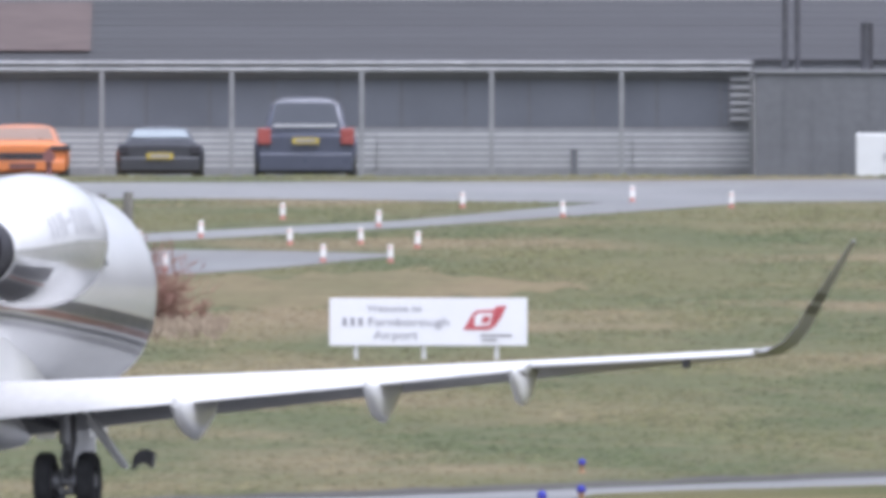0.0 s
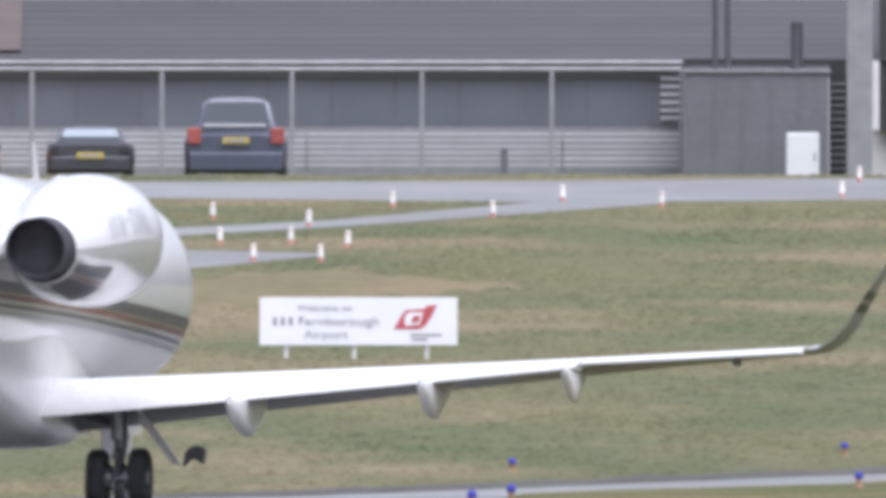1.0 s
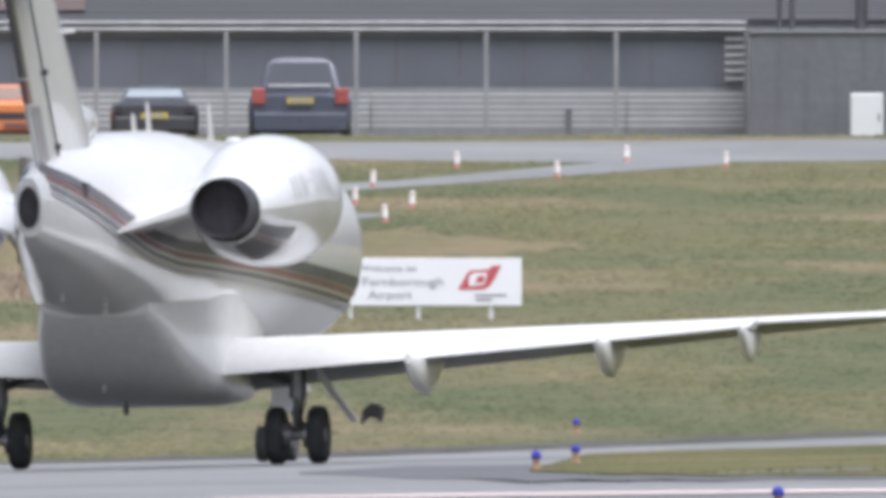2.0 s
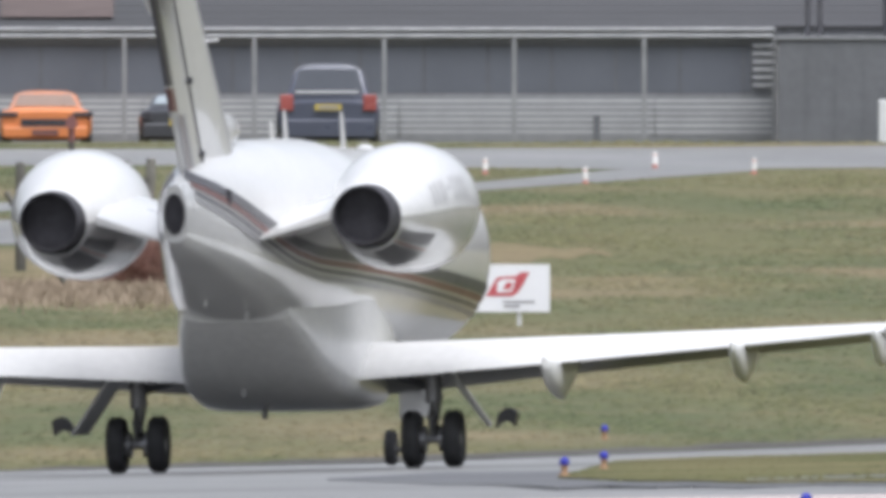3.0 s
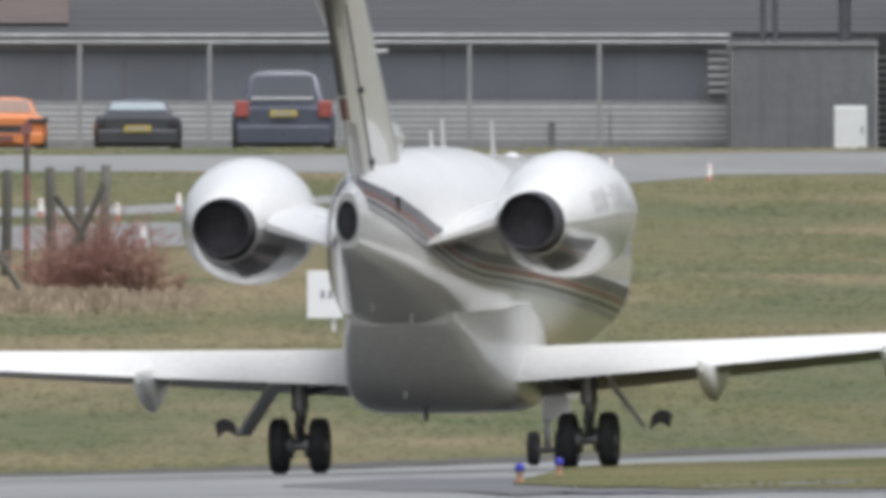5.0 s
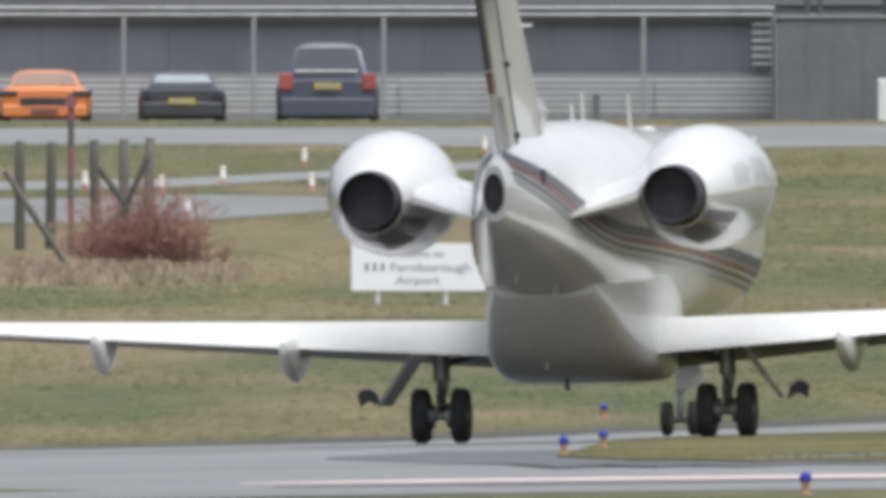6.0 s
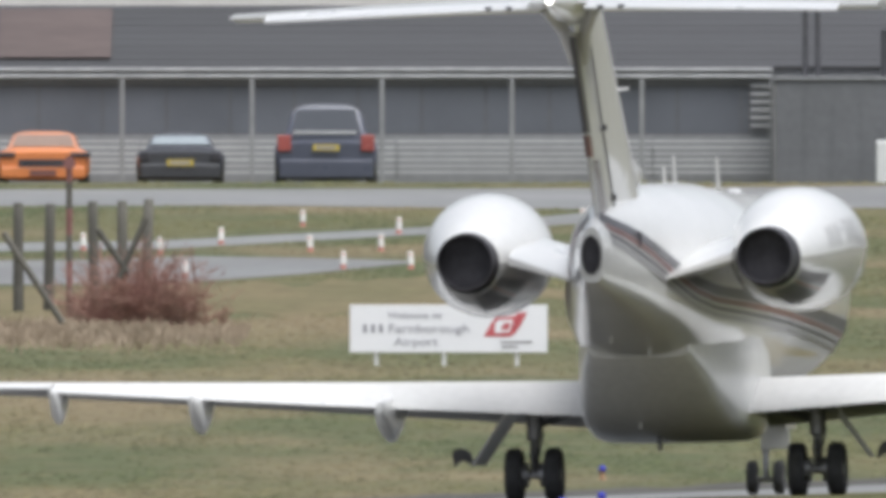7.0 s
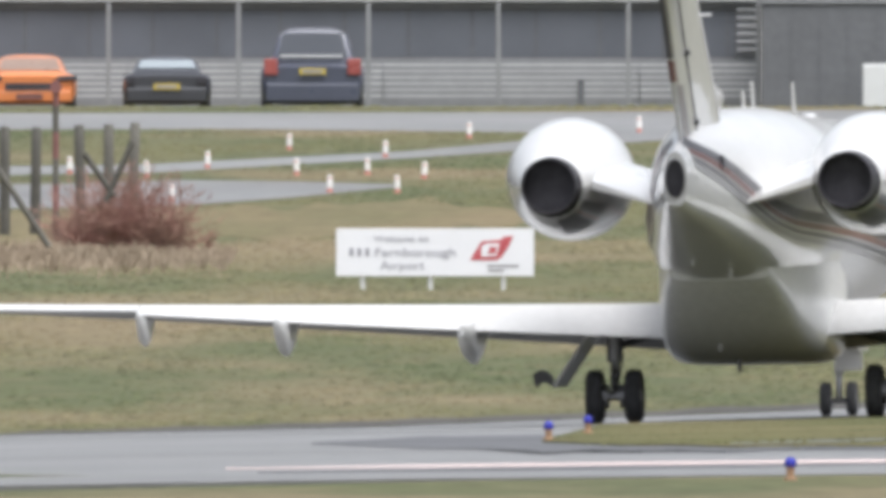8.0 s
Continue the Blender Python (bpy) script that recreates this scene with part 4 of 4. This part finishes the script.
def building():
    wall = part("wall_front", boxed(LEFT, BY, GROUND_Z - 0.2, RIGHT, BY + 0.25, 5.426), CLAD_GREY, None)
    tagged(wall, "grey clad lower wall behind pale slats", "wall", kind="structure")
    up = part("wall_lintel", boxed(LEFT, BY, 6.394, 9.409, BY + 0.25, 6.776), CLAD_GREY, None)
    tagged(up, "grey lintel above the window band", "wall", kind="structure")
    side = part("wall_end", boxed(5.695, BY, 5.415, RIGHT, BY + 0.25, 6.383), CLAD_GREY, None)
    tagged(side, "grey end wall beside the windows", "wall", kind="structure")
    back = part("wall_back", boxed(LEFT, BY + 9, GROUND_Z - 0.2, RIGHT, BY + 9.2, 7.958), CLAD_DARK, None)
    tagged(back, "plain dark back wall", "wall", kind="structure")
    roof = empty("roof", pose(0, 0, 0), "dark ribbed roof with a pale gutter", "roof")
    roof["kind"] = "structure"
    z0, z1 = 6.765, 8.014
    n = 9
    for i in range(n):
        a, b = i / n, (i + 1) / n
        bm = bmesh.new()
        y0, y1 = BY - 0.08 + 8 * a, BY - 0.08 + 8 * b
        za, zb = z0 + (z1 - z0) * a, z0 + (z1 - z0) * b
        loft([[(x, y0, za + 0.005), (x, y1, zb + 0.0), (x, y1, zb - 0.06), (x, y0, za - 0.03)] for x in (LEFT, RIGHT + 6)], bm=bm)
        part("roof_sheet", bm, CLAD_DARK, roof)
    bm = bmesh.new()
    loft([[(-9.273, BY - 0.08 + 8 * a, z0 + (z1 - z0) * a + 0.06), (-7.023, BY - 0.08 + 8 * a, z0 + (z1 - z0) * a + 0.06)] for a in (0.1, 0.9)], closed=False, bm=bm)
    part("faded_sheet", bm, RUST, roof, "faded orange roof sheet")
    for z, r in ((6.698, 0.045), (6.563, 0.05)):
        part("gutter_rail", tube([(LEFT, BY - 0.17, z), (6.145, BY - 0.17, z)], r, 8), POST_GREY, roof, "pale gutter pipe")
    part("fascia", boxed(LEFT, BY - 0.1, 6.416, 6.201, BY - 0.06, 6.754), FASCIA, roof, "grey fascia board")
    # window panes in a band
    x = -26.267
    i = 0
    while x < 5.638:
        x1 = min(x + 1.27, 5.683)
        w = empty("window", pose(0, 0, 0), "dark window pane under the eaves", "window", "window band")
        w["kind"] = "structure"
        part("pane", boxed(x + 0.03, BY + 0.0, 5.437, x1 - 0.03, BY + 0.03, 6.383), WINDOW, w)
        part("mullion", boxed(x1 - 0.03, BY - 0.02, 5.437, x1 + 0.03, BY + 0.06, 6.383), BLOCK_GREY, w)
        x = x1 + 0.002
        i += 1
    floor_ = part("floor", boxed(LEFT, BY + 0.3, GROUND_Z - 0.1, RIGHT, BY + 9, GROUND_Z + 0.05), CLAD_GREY)
    tagged(floor_, "grey concrete floor inside the building", "floor", kind="structure")


building()


def slat_fence():
    """Six pale boards on short stakes before the wall."""
    f = empty("slatted_barrier", pose(0, BY - 1.0, GROUND_Z), "pale horizontal boards on short stakes before the wall", "fence")
    zs = [5.278, 5.154, 5.030, 4.907, 4.783, 4.659]
    x = LEFT
    while x < 6.140:
        x1 = min(x + 5.1, 6.162)
        for z in zs:
            part("board", boxed(x + 0.01, -0.02, z - GROUND_Z - 0.028, x1 - 0.01, 0.02, z - GROUND_Z + 0.028), SLAT, f)
        part("stake", boxed(x - 0.04, 0.022, -0.05, x + 0.04, 0.1, 0.85), CLAD_GREY, f)
        x = x1
    part("dark_stake", boxed(2.541, -0.08, -0.05, 2.676, -0.025, 0.72), BLOCK_GREY, f, "dark short post")
    zs2 = [6.380, 6.222, 6.065, 5.907, 5.750, 5.593]
    for z in zs2:
        part("board", boxed(5.724, 0.9, z - GROUND_Z - 0.03, 6.185, 0.94, z - GROUND_Z + 0.03), SLAT, f)


slat_fence()

# slim posts carrying the rail
for k in range(-9, 6):
    x = -6.786 + k * 2.584
    p = part("rail_post", boxed(x - 0.045, 1203.9, GROUND_Z - 0.1, x + 0.045, 1203.99, 6.512, 0.01), POST_GREY)
    tagged(p, "slim pale grey steel post before the building", "post", "posts along the building")


def cabin():
    x0, x1 = 6.208, 9.048
    c = empty("plant_cabin", pose(x0, 1203, GROUND_Z), "slate grey windowless plant cabin", "cabin")
    w, h = x1 - x0, 6.486 - GROUND_Z
    part("body", boxed(0, 0, -0.1, w, 2.5, h, 0.02), BLOCK_GREY, c)
    part("roof_edge", boxed(-0.04, -0.05, h, w + 0.04, 2.55, h + 0.07, 0.01), CLAD_GREY, c)
    for i in range(1, 5):
        part("seam", boxed(w * i / 5 - 0.012, -0.012, 0, w * i / 5 + 0.012, 0, h - 0.02), BLOCK_GREY, c)


cabin()


def cabinet():
    x0, x1 = 8.193, 8.843
    c = empty("meter_cabinet", pose((x0 + x1) / 2, 1201, GROUND_Z), "white metal cabinet beside the cabin", "cabinet")
    w, h = (x1 - x0) / 2, 5.292 - GROUND_Z
    part("body", boxed(-w, 0, -0.05, w, 0.4, h, 0.015), WHITE_BOX, c)
    part("door", boxed(-w + 0.03, -0.014, 0.06, w - 0.03, -0.001, h - 0.05, 0.004), WHITE_BOX, c)
    part("handle", boxed(w - 0.1, -0.03, h * 0.45, w - 0.07, -0.015, h * 0.6, 0.004), DARK_METAL, c, "dark handle")


cabinet()

for u, half in ((1392, 5), (1414, 5), (1537, 11)):
    x = (u - 784) * 0.01119
    top = 10.5 if half == 5 else 7.493
    p = part("flue_pipe", tube([(x, 1204.2, 6.509), (x, 1204.2, top)], half * 0.01119, 12), DARK_METAL, smooth=True)
    tagged(p, "dark upright flue pipe on the cabin roof", "pipe", "flue pipes")


def louvre():
    x0, x1 = 9.078, 9.415
    c = empty("louvre_panel", pose(x0, 1204.5, GROUND_Z), "dark louvred panel with pale slats", "louvre")
    part("backing", boxed(0, 0.05, -0.1, x1 - x0, 0.2, 6.736 - GROUND_Z), CLAD_DARK, c)
    for i in range(14):
        z = 0.15 + i * 0.14
        part("slat", boxed(0.02, 0, z, x1 - x0 - 0.02, 0.04, z + 0.05), CLAD_GREY, c)


louvre()
col = part("portal_column", boxed(9.408, 1203, GROUND_Z - 0.1, 9.924, 1203.6, 9.5, 0.02), POST_GREY)
tagged(col, "broad pale grey steel portal column", "column", kind="structure")
door = part("wall_hangar", boxed(10.084, 1206, 5.347, 20.438, 1206.3, 9.5), CLAD_DARK)
tagged(door, "dark hangar door", "door", kind="structure")
door = part("wall_hangar_base", boxed(9.949, 1206.3, GROUND_Z - 0.1, 20.438, 1206.6, 5.370), CLAD_LIGHT)
tagged(door, "pale hangar base wall", "wall", kind="structure")


# pale hangar rising behind the roof
hang = part("wall_far_hangar", boxed(-60, 1240, 4, 60, 1242, 16), CLAD_LIGHT)
tagged(hang, "pale clad wall of a large hangar behind", "wall", kind="structure")
gut = part("trim_far_hangar", boxed(-60, 1239.97, 8.446, 60, 1239.998, 8.585), CLAD_GREY)
tagged(gut, "grey horizontal band on the hangar wall", "trim", kind="structure")


# ================= parked cars =================
def car(name, x, y, width, length, tall, paint, label, shape):
    """A car seen from behind: lofted body, glasshouse, lamps, plate, bumper, wheels. It faces away."""
    c = empty(name, pose(x, y, GROUND_Z), label, "car", "parked cars")
    w = width / 2
    belt, deck, rear = shape["belt"], shape["deck"], shape["glass"]
    rows = [(0.0, w * 0.9, deck * 0.92, 0.3), (0.12, w * 0.97, deck, 0.22), (0.7, w, deck + 0.02, 0.2), (length * 0.5, w, belt, 0.2), (length * 0.78, w * 0.98, belt * 0.96, 0.2), (length * 0.95, w * 0.9, belt * 0.8, 0.25), (length, w * 0.7, belt * 0.65, 0.35)]
    part("body", loft([section(r[0], r[1], r[2], r[3], 4.5, 32) for r in rows]), paint, c, smooth=True)
    g0, g1 = rear
    rows = [(g0, w * 0.82, belt * 0.98, belt * 0.8), (g1, w * 0.68, tall - 0.03, belt * 0.8), (g1 + 0.35, w * 0.7, tall, belt * 0.8), (length * 0.55, w * 0.72, tall - 0.05, belt * 0.8), (length * 0.72, w * 0.8, belt, belt * 0.8)]
    roof_ = part("roof", loft([section(r[0], r[1], r[2], r[3], 3.6, 32) for r in rows]), paint, c, smooth=True)
    # rear window lying on the slope of the glasshouse
    def slope(u):
        return g0 + (g1 - g0) * u, belt * 0.98 + (tall - 0.03 - belt * 0.98) * u
    (ya, za), (yb, zb) = slope(shape.get("sill", 0.14)), slope(0.88)
    bm = bmesh.new()
    loft([[(-w * 0.66, ya - 0.035, za), (w * 0.66, ya - 0.035, za), (w * 0.66, ya + 0.05, za), (-w * 0.66, ya + 0.05, za)], [(-w * 0.56, yb - 0.035, zb), (w * 0.56, yb - 0.035, zb), (w * 0.56, yb + 0.05, zb), (-w * 0.56, yb + 0.05, zb)]], bm=bm)
    part("rear_window", bm, shape["pane"], roof_, "rear window in a flat pane colour")
    if "ledge" in shape:
        part("window_ledge", boxed(-w * 0.62, g0 - 0.06, belt + 0.04, w * 0.58, g0 - 0.02, belt + 0.075, 0.008), WHITE_BOX, roof_, "pale strip under the rear window")
    part("bumper", boxed(-w * 0.9, -0.07, 0.26, w * 0.9, 0.06, 0.26 + shape["bumper"], 0.03), shape["bumper_paint"], c)
    px = shape["plate"]
    plate = part("number_plate", boxed(-0.26, -0.1, px - 0.06, 0.26, -0.075, px + 0.06, 0.004), PLATE if shape["lit_plate"] else STRIPE_RED, c, "yellow number plate with a plain bar")
    if shape["lit_plate"]:
        part("plate_bar", boxed(-0.2, -0.104, px - 0.03, 0.2, -0.1, px + 0.03), STRIPE_GREY, plate)
    lz, lh, lw = shape["lamps"]
    for s in (1, -1):
        part("tail_lamp", boxed(s * w * 0.8 - lw / 2, -0.05, lz - lh / 2, s * w * 0.8 + lw / 2, 0.12, lz + lh / 2, 0.02), shape["lamp_mat"], c)
        for yy in (0.75, length - 0.85):
            ob = part("wheel", turned([(-0.11, 0.2), (-0.11, 0.3), (-0.08, 0.33), (0.08, 0.33), (0.11, 0.3), (0.11, 0.2)], 24, "X", at=(s * (w - 0.13), yy, 0.31)), RUBBER, c, smooth=True)
            part("rim", turned([(-0.112, 0.05), (-0.115, 0.2), (0.115, 0.2), (0.112, 0.05)], 16, "X", at=(s * (w - 0.13), yy, 0.31)), STEEL, ob)
    for z0, z1, ww in shape["grilles"]:
        part("vent", boxed(-w * ww, -0.085, z0, w * ww, -0.072, z1, 0.004), SOOT, c, "dark vent")
    return c


CARY = 1196.0
car("orange_sports_car", -8.304, CARY, 1.86, 4.3, 1.19, ORANGE, "orange low sports car parked facing the barrier",
    dict(belt=0.86, deck=0.84, glass=(0.35, 1.35), pane=TINTED_GLASS, bumper=0.22, bumper_paint=ORANGE, plate=0.36, lit_plate=False, lamps=(0.72, 0.1, 0.4), lamp_mat=SOOT, grilles=((0.48, 0.63, 0.52),)))
car("black_hatchback", -5.592, CARY, 1.76, 3.9, 1.15, BLACK_CAR, "black hatchback with a pale rear window, parked",
    dict(belt=0.86, deck=0.84, glass=(0.1, 0.7), pane=PALE_GLASS, sill=0.32, bumper=0.28, bumper_paint=BLACK_CAR, plate=0.56, lit_plate=True, lamps=(0.68, 0.18, 0.2), lamp_mat=SOOT, grilles=()))
car("navy_suv", -2.712, CARY, 2.06, 4.8, 1.72, NAVY_CAR, "dark navy estate car with red tail lamps, parked",
    dict(ledge=True, belt=1.1, deck=1.04, glass=(0.08, 0.4), pane=SMOKED_GLASS, bumper=0.36, bumper_paint=NAVY_CAR, plate=0.86, lit_plate=True, lamps=(0.95, 0.32, 0.27), lamp_mat=TAIL_RED, grilles=()))

# ================= red and white marker posts =================
def marker_at(spots):
    first = None
    for (x, y), tilt in spots:
        m = pose(x, y, height(x, y) + 0.02, 0, tilt, 0)
        if first is None:
            first = empty("marker_post", m, "small red and white plastic marker post on the grass", "marker post", "marker posts")
            part("base", turned([(0, 0.06), (0.02, 0.058), (0.03, 0.048), (0.075, 0.047)], 16, "Z"), CONE_RED, first, "red foot", smooth=True)
            part("sleeve", turned([(0.075, 0.053), (0.27, 0.046), (0.295, 0.038), (0.3, 0.02)], 16, "Z"), CONE_WHITE, first, "white sleeve", smooth=True)
            part("band", turned([(0.235, 0.0495), (0.255, 0.049)], 16, "Z"), CONE_RED, first, "red band", smooth=True)
        else:
            copy_thing(first, m)


marker_at([((-4.28, 1069.25), 2), ((-2.92, 1101.50), 0), ((-2.67, 1056.75), -3), ((-2.04, 1028.75), 1), ((-1.44, 1057.50), 0), ((-1.16, 1088.00), 2), ((-0.89, 1028.00), -2), ((-0.45, 1051.00), 4), ((0.36, 1123.50), 0),
           ((2.19, 1105.50), -2), ((3.55, 1135.50), 0), ((5.35, 1123.50), 1), ((8.85, 1143.25), 0), ((-6.65, 1059.50), 0), ((-4.67, 1014.50), 3), ((-5.26, 1052.75), -4), ((9.43, 1174.25), 0)])

# ================= blue taxiway edge lights =================
def edge_lights(spots):
    first = None
    for x, y in spots:
        m = pose(x, y, height(x, y) + 0.03)
        if first is None:
            first = empty("taxiway_light", m, "blue taxiway edge light on a short orange stalk", "airfield light", "taxiway lights")
            part("stalk", turned([(0, 0.055), (0.02, 0.055), (0.03, 0.03), (0.1, 0.034), (0.11, 0.046)], 14, "Z"), ORANGE_BODY, first, "orange stalk", smooth=True)
            part("lens", turned([(0.11, 0.045), (0.135, 0.052), (0.17, 0.042), (0.188, 0.015)], 14, "Z"), BLUE_LAMP, first, "blue lens", smooth=True)
        else:
            copy_thing(first, m)


edge_lights([(0.97, 594.50), (1.47, 643.75), (1.80, 784.25), (6.18, 793.75), (5.70, 710.50), (2.74, 487.0)])

# ================= timber fence and bush =================
def fence():
    f = empty("timber_fence", pose(0, 0, 0), "weathered timber posts with slanting struts", "fence")
    for (x, y), tall, lean in (((-7.10, 966.00), 1.74, 0), ((-6.63, 967.50), 1.71, 1), ((-5.88, 965.25), 1.77, -1), ((-5.42, 962.00), 1.81, 0), ((-5.06, 962.00), 1.84, 2), ((-8.15, 966.00), 1.69, 0), ((-7.60, 965.25), 1.74, 1)):
        ob = part("post", turned([(-0.1, 0.088), (tall * 0.5, 0.082), (tall - 0.03, 0.08), (tall, 0.06)], 10, "Z"), WOOD, f, smooth=True)
        ob.matrix_basis = pose(x, y, height(x, y), 0, lean, 0)
    def strut(a, b):
        pts = [Vector((x, 934.0, z)) for x, z in (a, b)]
        part("strut", tube(pts, 0.05, 8), WOOD, f)
    strut((-7.095, 3.342), (-6.180, 1.948))
    strut((-5.639, 3.386), (-5.177, 2.732))
    strut((-4.898, 3.560), (-5.308, 2.645))
    return f


fence()
(px, py) = (-6.26, 962.00)
pole = empty("warning_pole", pose(px, py, height(px, py)), "faded red and white warning pole by the fence", "pole")
for i in range(6):
    a, b = i * 0.42, i * 0.42 + 0.42
    part("band", turned([(a, 0.05), (b, 0.05)], 12, "Z"), POLE_RED if i % 2 else WOOD, pole, smooth=True)
part("round_plate", turned([(-0.02, 0.1), (0.02, 0.1)], 20, "Y", at=(0, -0.06, 2.4)), POLE_RED, pole, "round red plate")


def bush():
    """Bare russet shrub: many thin arching stems with short twigs."""
    rng = random.Random(4)
    (cx, cy) = (-4.95, 944.25)
    b = empty("bare_shrub", pose(cx, cy, height(cx, cy)), "bare russet shrub with tangled twigs by the fence", "shrub")
    def stems(count, name, mat, r0, spread, tallest):
        verts, faces = [], []
        def stick(p, q, ra, rb):
            d = (q - p).normalized()
            u = d.orthogonal().normalized()
            v = d.cross(u)
            i = len(verts)
            for c, r in ((p, ra), (q, rb)):
                for k in range(3):
                    a = k * 2.0944
                    verts.append(c + (u * math.cos(a) + v * math.sin(a)) * r)
            for k in range(3):
                j = (k + 1) % 3
                faces.append((i + k, i + j, i + 3 + j, i + 3 + k))
        for _ in range(count):
            gx = rng.gauss(-0.1, 0.5)
            x = max(-1.15, min(1.2, gx * spread))
            p = Vector((x, rng.uniform(-0.5, 0.5), -0.03))
            tall = tallest * (1.0 - 0.55 * max(0, x / 1.2)) * rng.uniform(0.45, 1.05) * (1 - 0.25 * max(0, -x))
            d = Vector((rng.gauss(0.0, 0.3), rng.gauss(0, 0.25), 1)).normalized()
            steps = 5
            for s in range(steps):
                d = (d + Vector((rng.gauss(0.03, 0.16), rng.gauss(0, 0.14), -0.06 * s))).normalized()
                q = p + d * tall / steps
                stick(p, q, r0 * (1 - s * 0.16), r0 * (1 - (s + 1) * 0.16))
                for _ in range(3):
                    e = (d + Vector((rng.gauss(0, 0.7), rng.gauss(0, 0.6), rng.gauss(0, 0.4)))).normalized()
                    stick(q, q + e * rng.uniform(0.08, 0.28), r0 * 0.5, r0 * 0.25)
                p = q
        me = bpy.data.meshes.new(name)
        me.from_pydata([tuple(v) for v in verts], [], faces)
        me.materials.append(mat)
        ob = new(name, me)
        ob.parent = b
        return ob
    tagged(stems(230, "twig_tangle", TWIG, 0.012, 1.0, 1.45), kind="stuff")
    tagged(stems(110, "low_brush", TWIG, 0.012, 1.35, 0.8), kind="stuff")
    for k in range(7):
        x = -0.75 + k * 0.24
        part("stem", tube([(x, 0, -0.05), (x + rng.gauss(0, 0.1), rng.gauss(0, 0.15), 0.5), (x + rng.gauss(0.05, 0.2), rng.gauss(0, 0.25), rng.uniform(0.9, 1.35))], 0.022, 6, end=0.008), TWIG, b)
    return b


bush()


def tufts(name, mat, label, spots_fn, count, tall, seed):
    """Loose grass blades as one sheet of stuff."""
    rng = random.Random(seed)
    verts, faces = [], []
    for _ in range(count):
        x, y, k = spots_fn(rng)
        z = height(x, y)
        h = tall * rng.uniform(0.4, 1.1) * k
        w = rng.uniform(0.012, 0.03)
        lx, ly = rng.gauss(0, 0.35) * h, rng.gauss(0, 0.35) * h
        i = len(verts)
        verts += [(x - w, y, z - 0.02), (x + w, y, z - 0.02), (x + lx, y + ly, z + h)]
        faces.append((i, i + 1, i + 2))
    me = bpy.data.meshes.new(name)
    me.from_pydata(verts, [], faces)
    me.materials.append(mat)
    return tagged(new(name, me), label, "grass", kind="stuff")


def mounds(name, mat, label, spots_fn, count, tall, seed):
    """Low uneven grass clumps, one object of stuff."""
    rng = random.Random(seed)
    verts, faces = [], []
    for _ in range(count):
        x, y, k = spots_fn(rng)
        w, h = rng.uniform(0.05, 0.2) * k, tall * rng.uniform(0.3, 1.1) * k
        d = w * rng.uniform(1.0, 3.0)
        i = len(verts)
        for px, py in ((-w, 0), (-w * 0.3, -d), (w * 0.6, -d * 0.7), (w, 0.1), (w * 0.2, d), (-w * 0.7, d * 0.6)):
            verts.append((x + px, y + py, height(x + px, y + py) - 0.02))
        verts.append((x + rng.uniform(-0.4, 0.4) * w, y, height(x, y) + h))
        faces += [(i + j, i + (j + 1) % 6, i + 6) for j in range(6)]
    me = bpy.data.meshes.new(name)
    me.from_pydata(verts, [], faces)
    me.materials.append(mat)
    return tagged(new(name, me), label, "grass", kind="stuff")


def by_fence(rng):
    x = rng.uniform(-9.408, -3.333)
    return x, 933 + rng.gauss(0, 7), 1.0 if x < -4.634 else 0.6


tufts("dry_grass", STRAW, "dry straw-coloured tall grass by the fence", by_fence, 5000, 0.2, 3)


def paved(x, y):
    """True where the point lies on paving or bare soil."""
    for near, far, mat in PAVED:
        if mat is ISLAND_GRASS:
            continue
        for p, q in zip(near, near[1:]):
            if p[0] <= x <= q[0]:
                lo = p[1] + (q[1] - p[1]) * (x - p[0]) / (q[0] - p[0])
                for a, b in zip(far, far[1:]):
                    if a[0] <= x <= b[0]:
                        hi = a[1] + (b[1] - a[1]) * (x - a[0]) / (b[0] - a[0])
                        if lo - 1 < y < hi + 1:
                            return True
    return False


def field(rng):
    while True:
        y = 560 + 640 * rng.random() ** 0.9
        x = rng.uniform(-0.0105, 0.0125) * y
        if not paved(x, y):
            patch = noise.noise((x * 0.35, y * 0.05, 1.0)) + 0.5 * noise.noise((x * 1.1, y * 0.15, 4.0))
            if rng.random() < 0.62 + 0.7 * patch:
                return x, y, 0.8 + 0.5 * patch


mounds("grass_tufts", TUFT, "short tufts of green and straw-coloured winter grass", field, 34000, 0.045, 8)


def island_spots(rng):
    near, far, _ = PAVED[3]
    while True:
        x = rng.uniform(near[0][0] + 0.1, 9.0)
        ends = []
        for line in (near, far):
            for p, q in zip(line, line[1:]):
                if p[0] <= x <= q[0]:
                    ends.append(p[1] + (q[1] - p[1]) * (x - p[0]) / (q[0] - p[0]))
        if len(ends) == 2:
            return x, ends[0] + (ends[1] - ends[0]) * rng.random(), 0.8


mounds("island_tufts", TUFT_LUSH, "green tufts of grass on the wedge beside the taxiway", island_spots, 2600, 0.05, 9)

def motions():
    walk(jet, JET_ROWS)
    for wheel, centre, radius in WHEELS:
        rows = []
        for i in range(241):
            t = i / 30
            rows.append((t, Matrix.Translation(centre) @ pose(0, 0, 0, -math.degrees(SPEED * t / radius))))
        walk(wheel, rows)


motions()
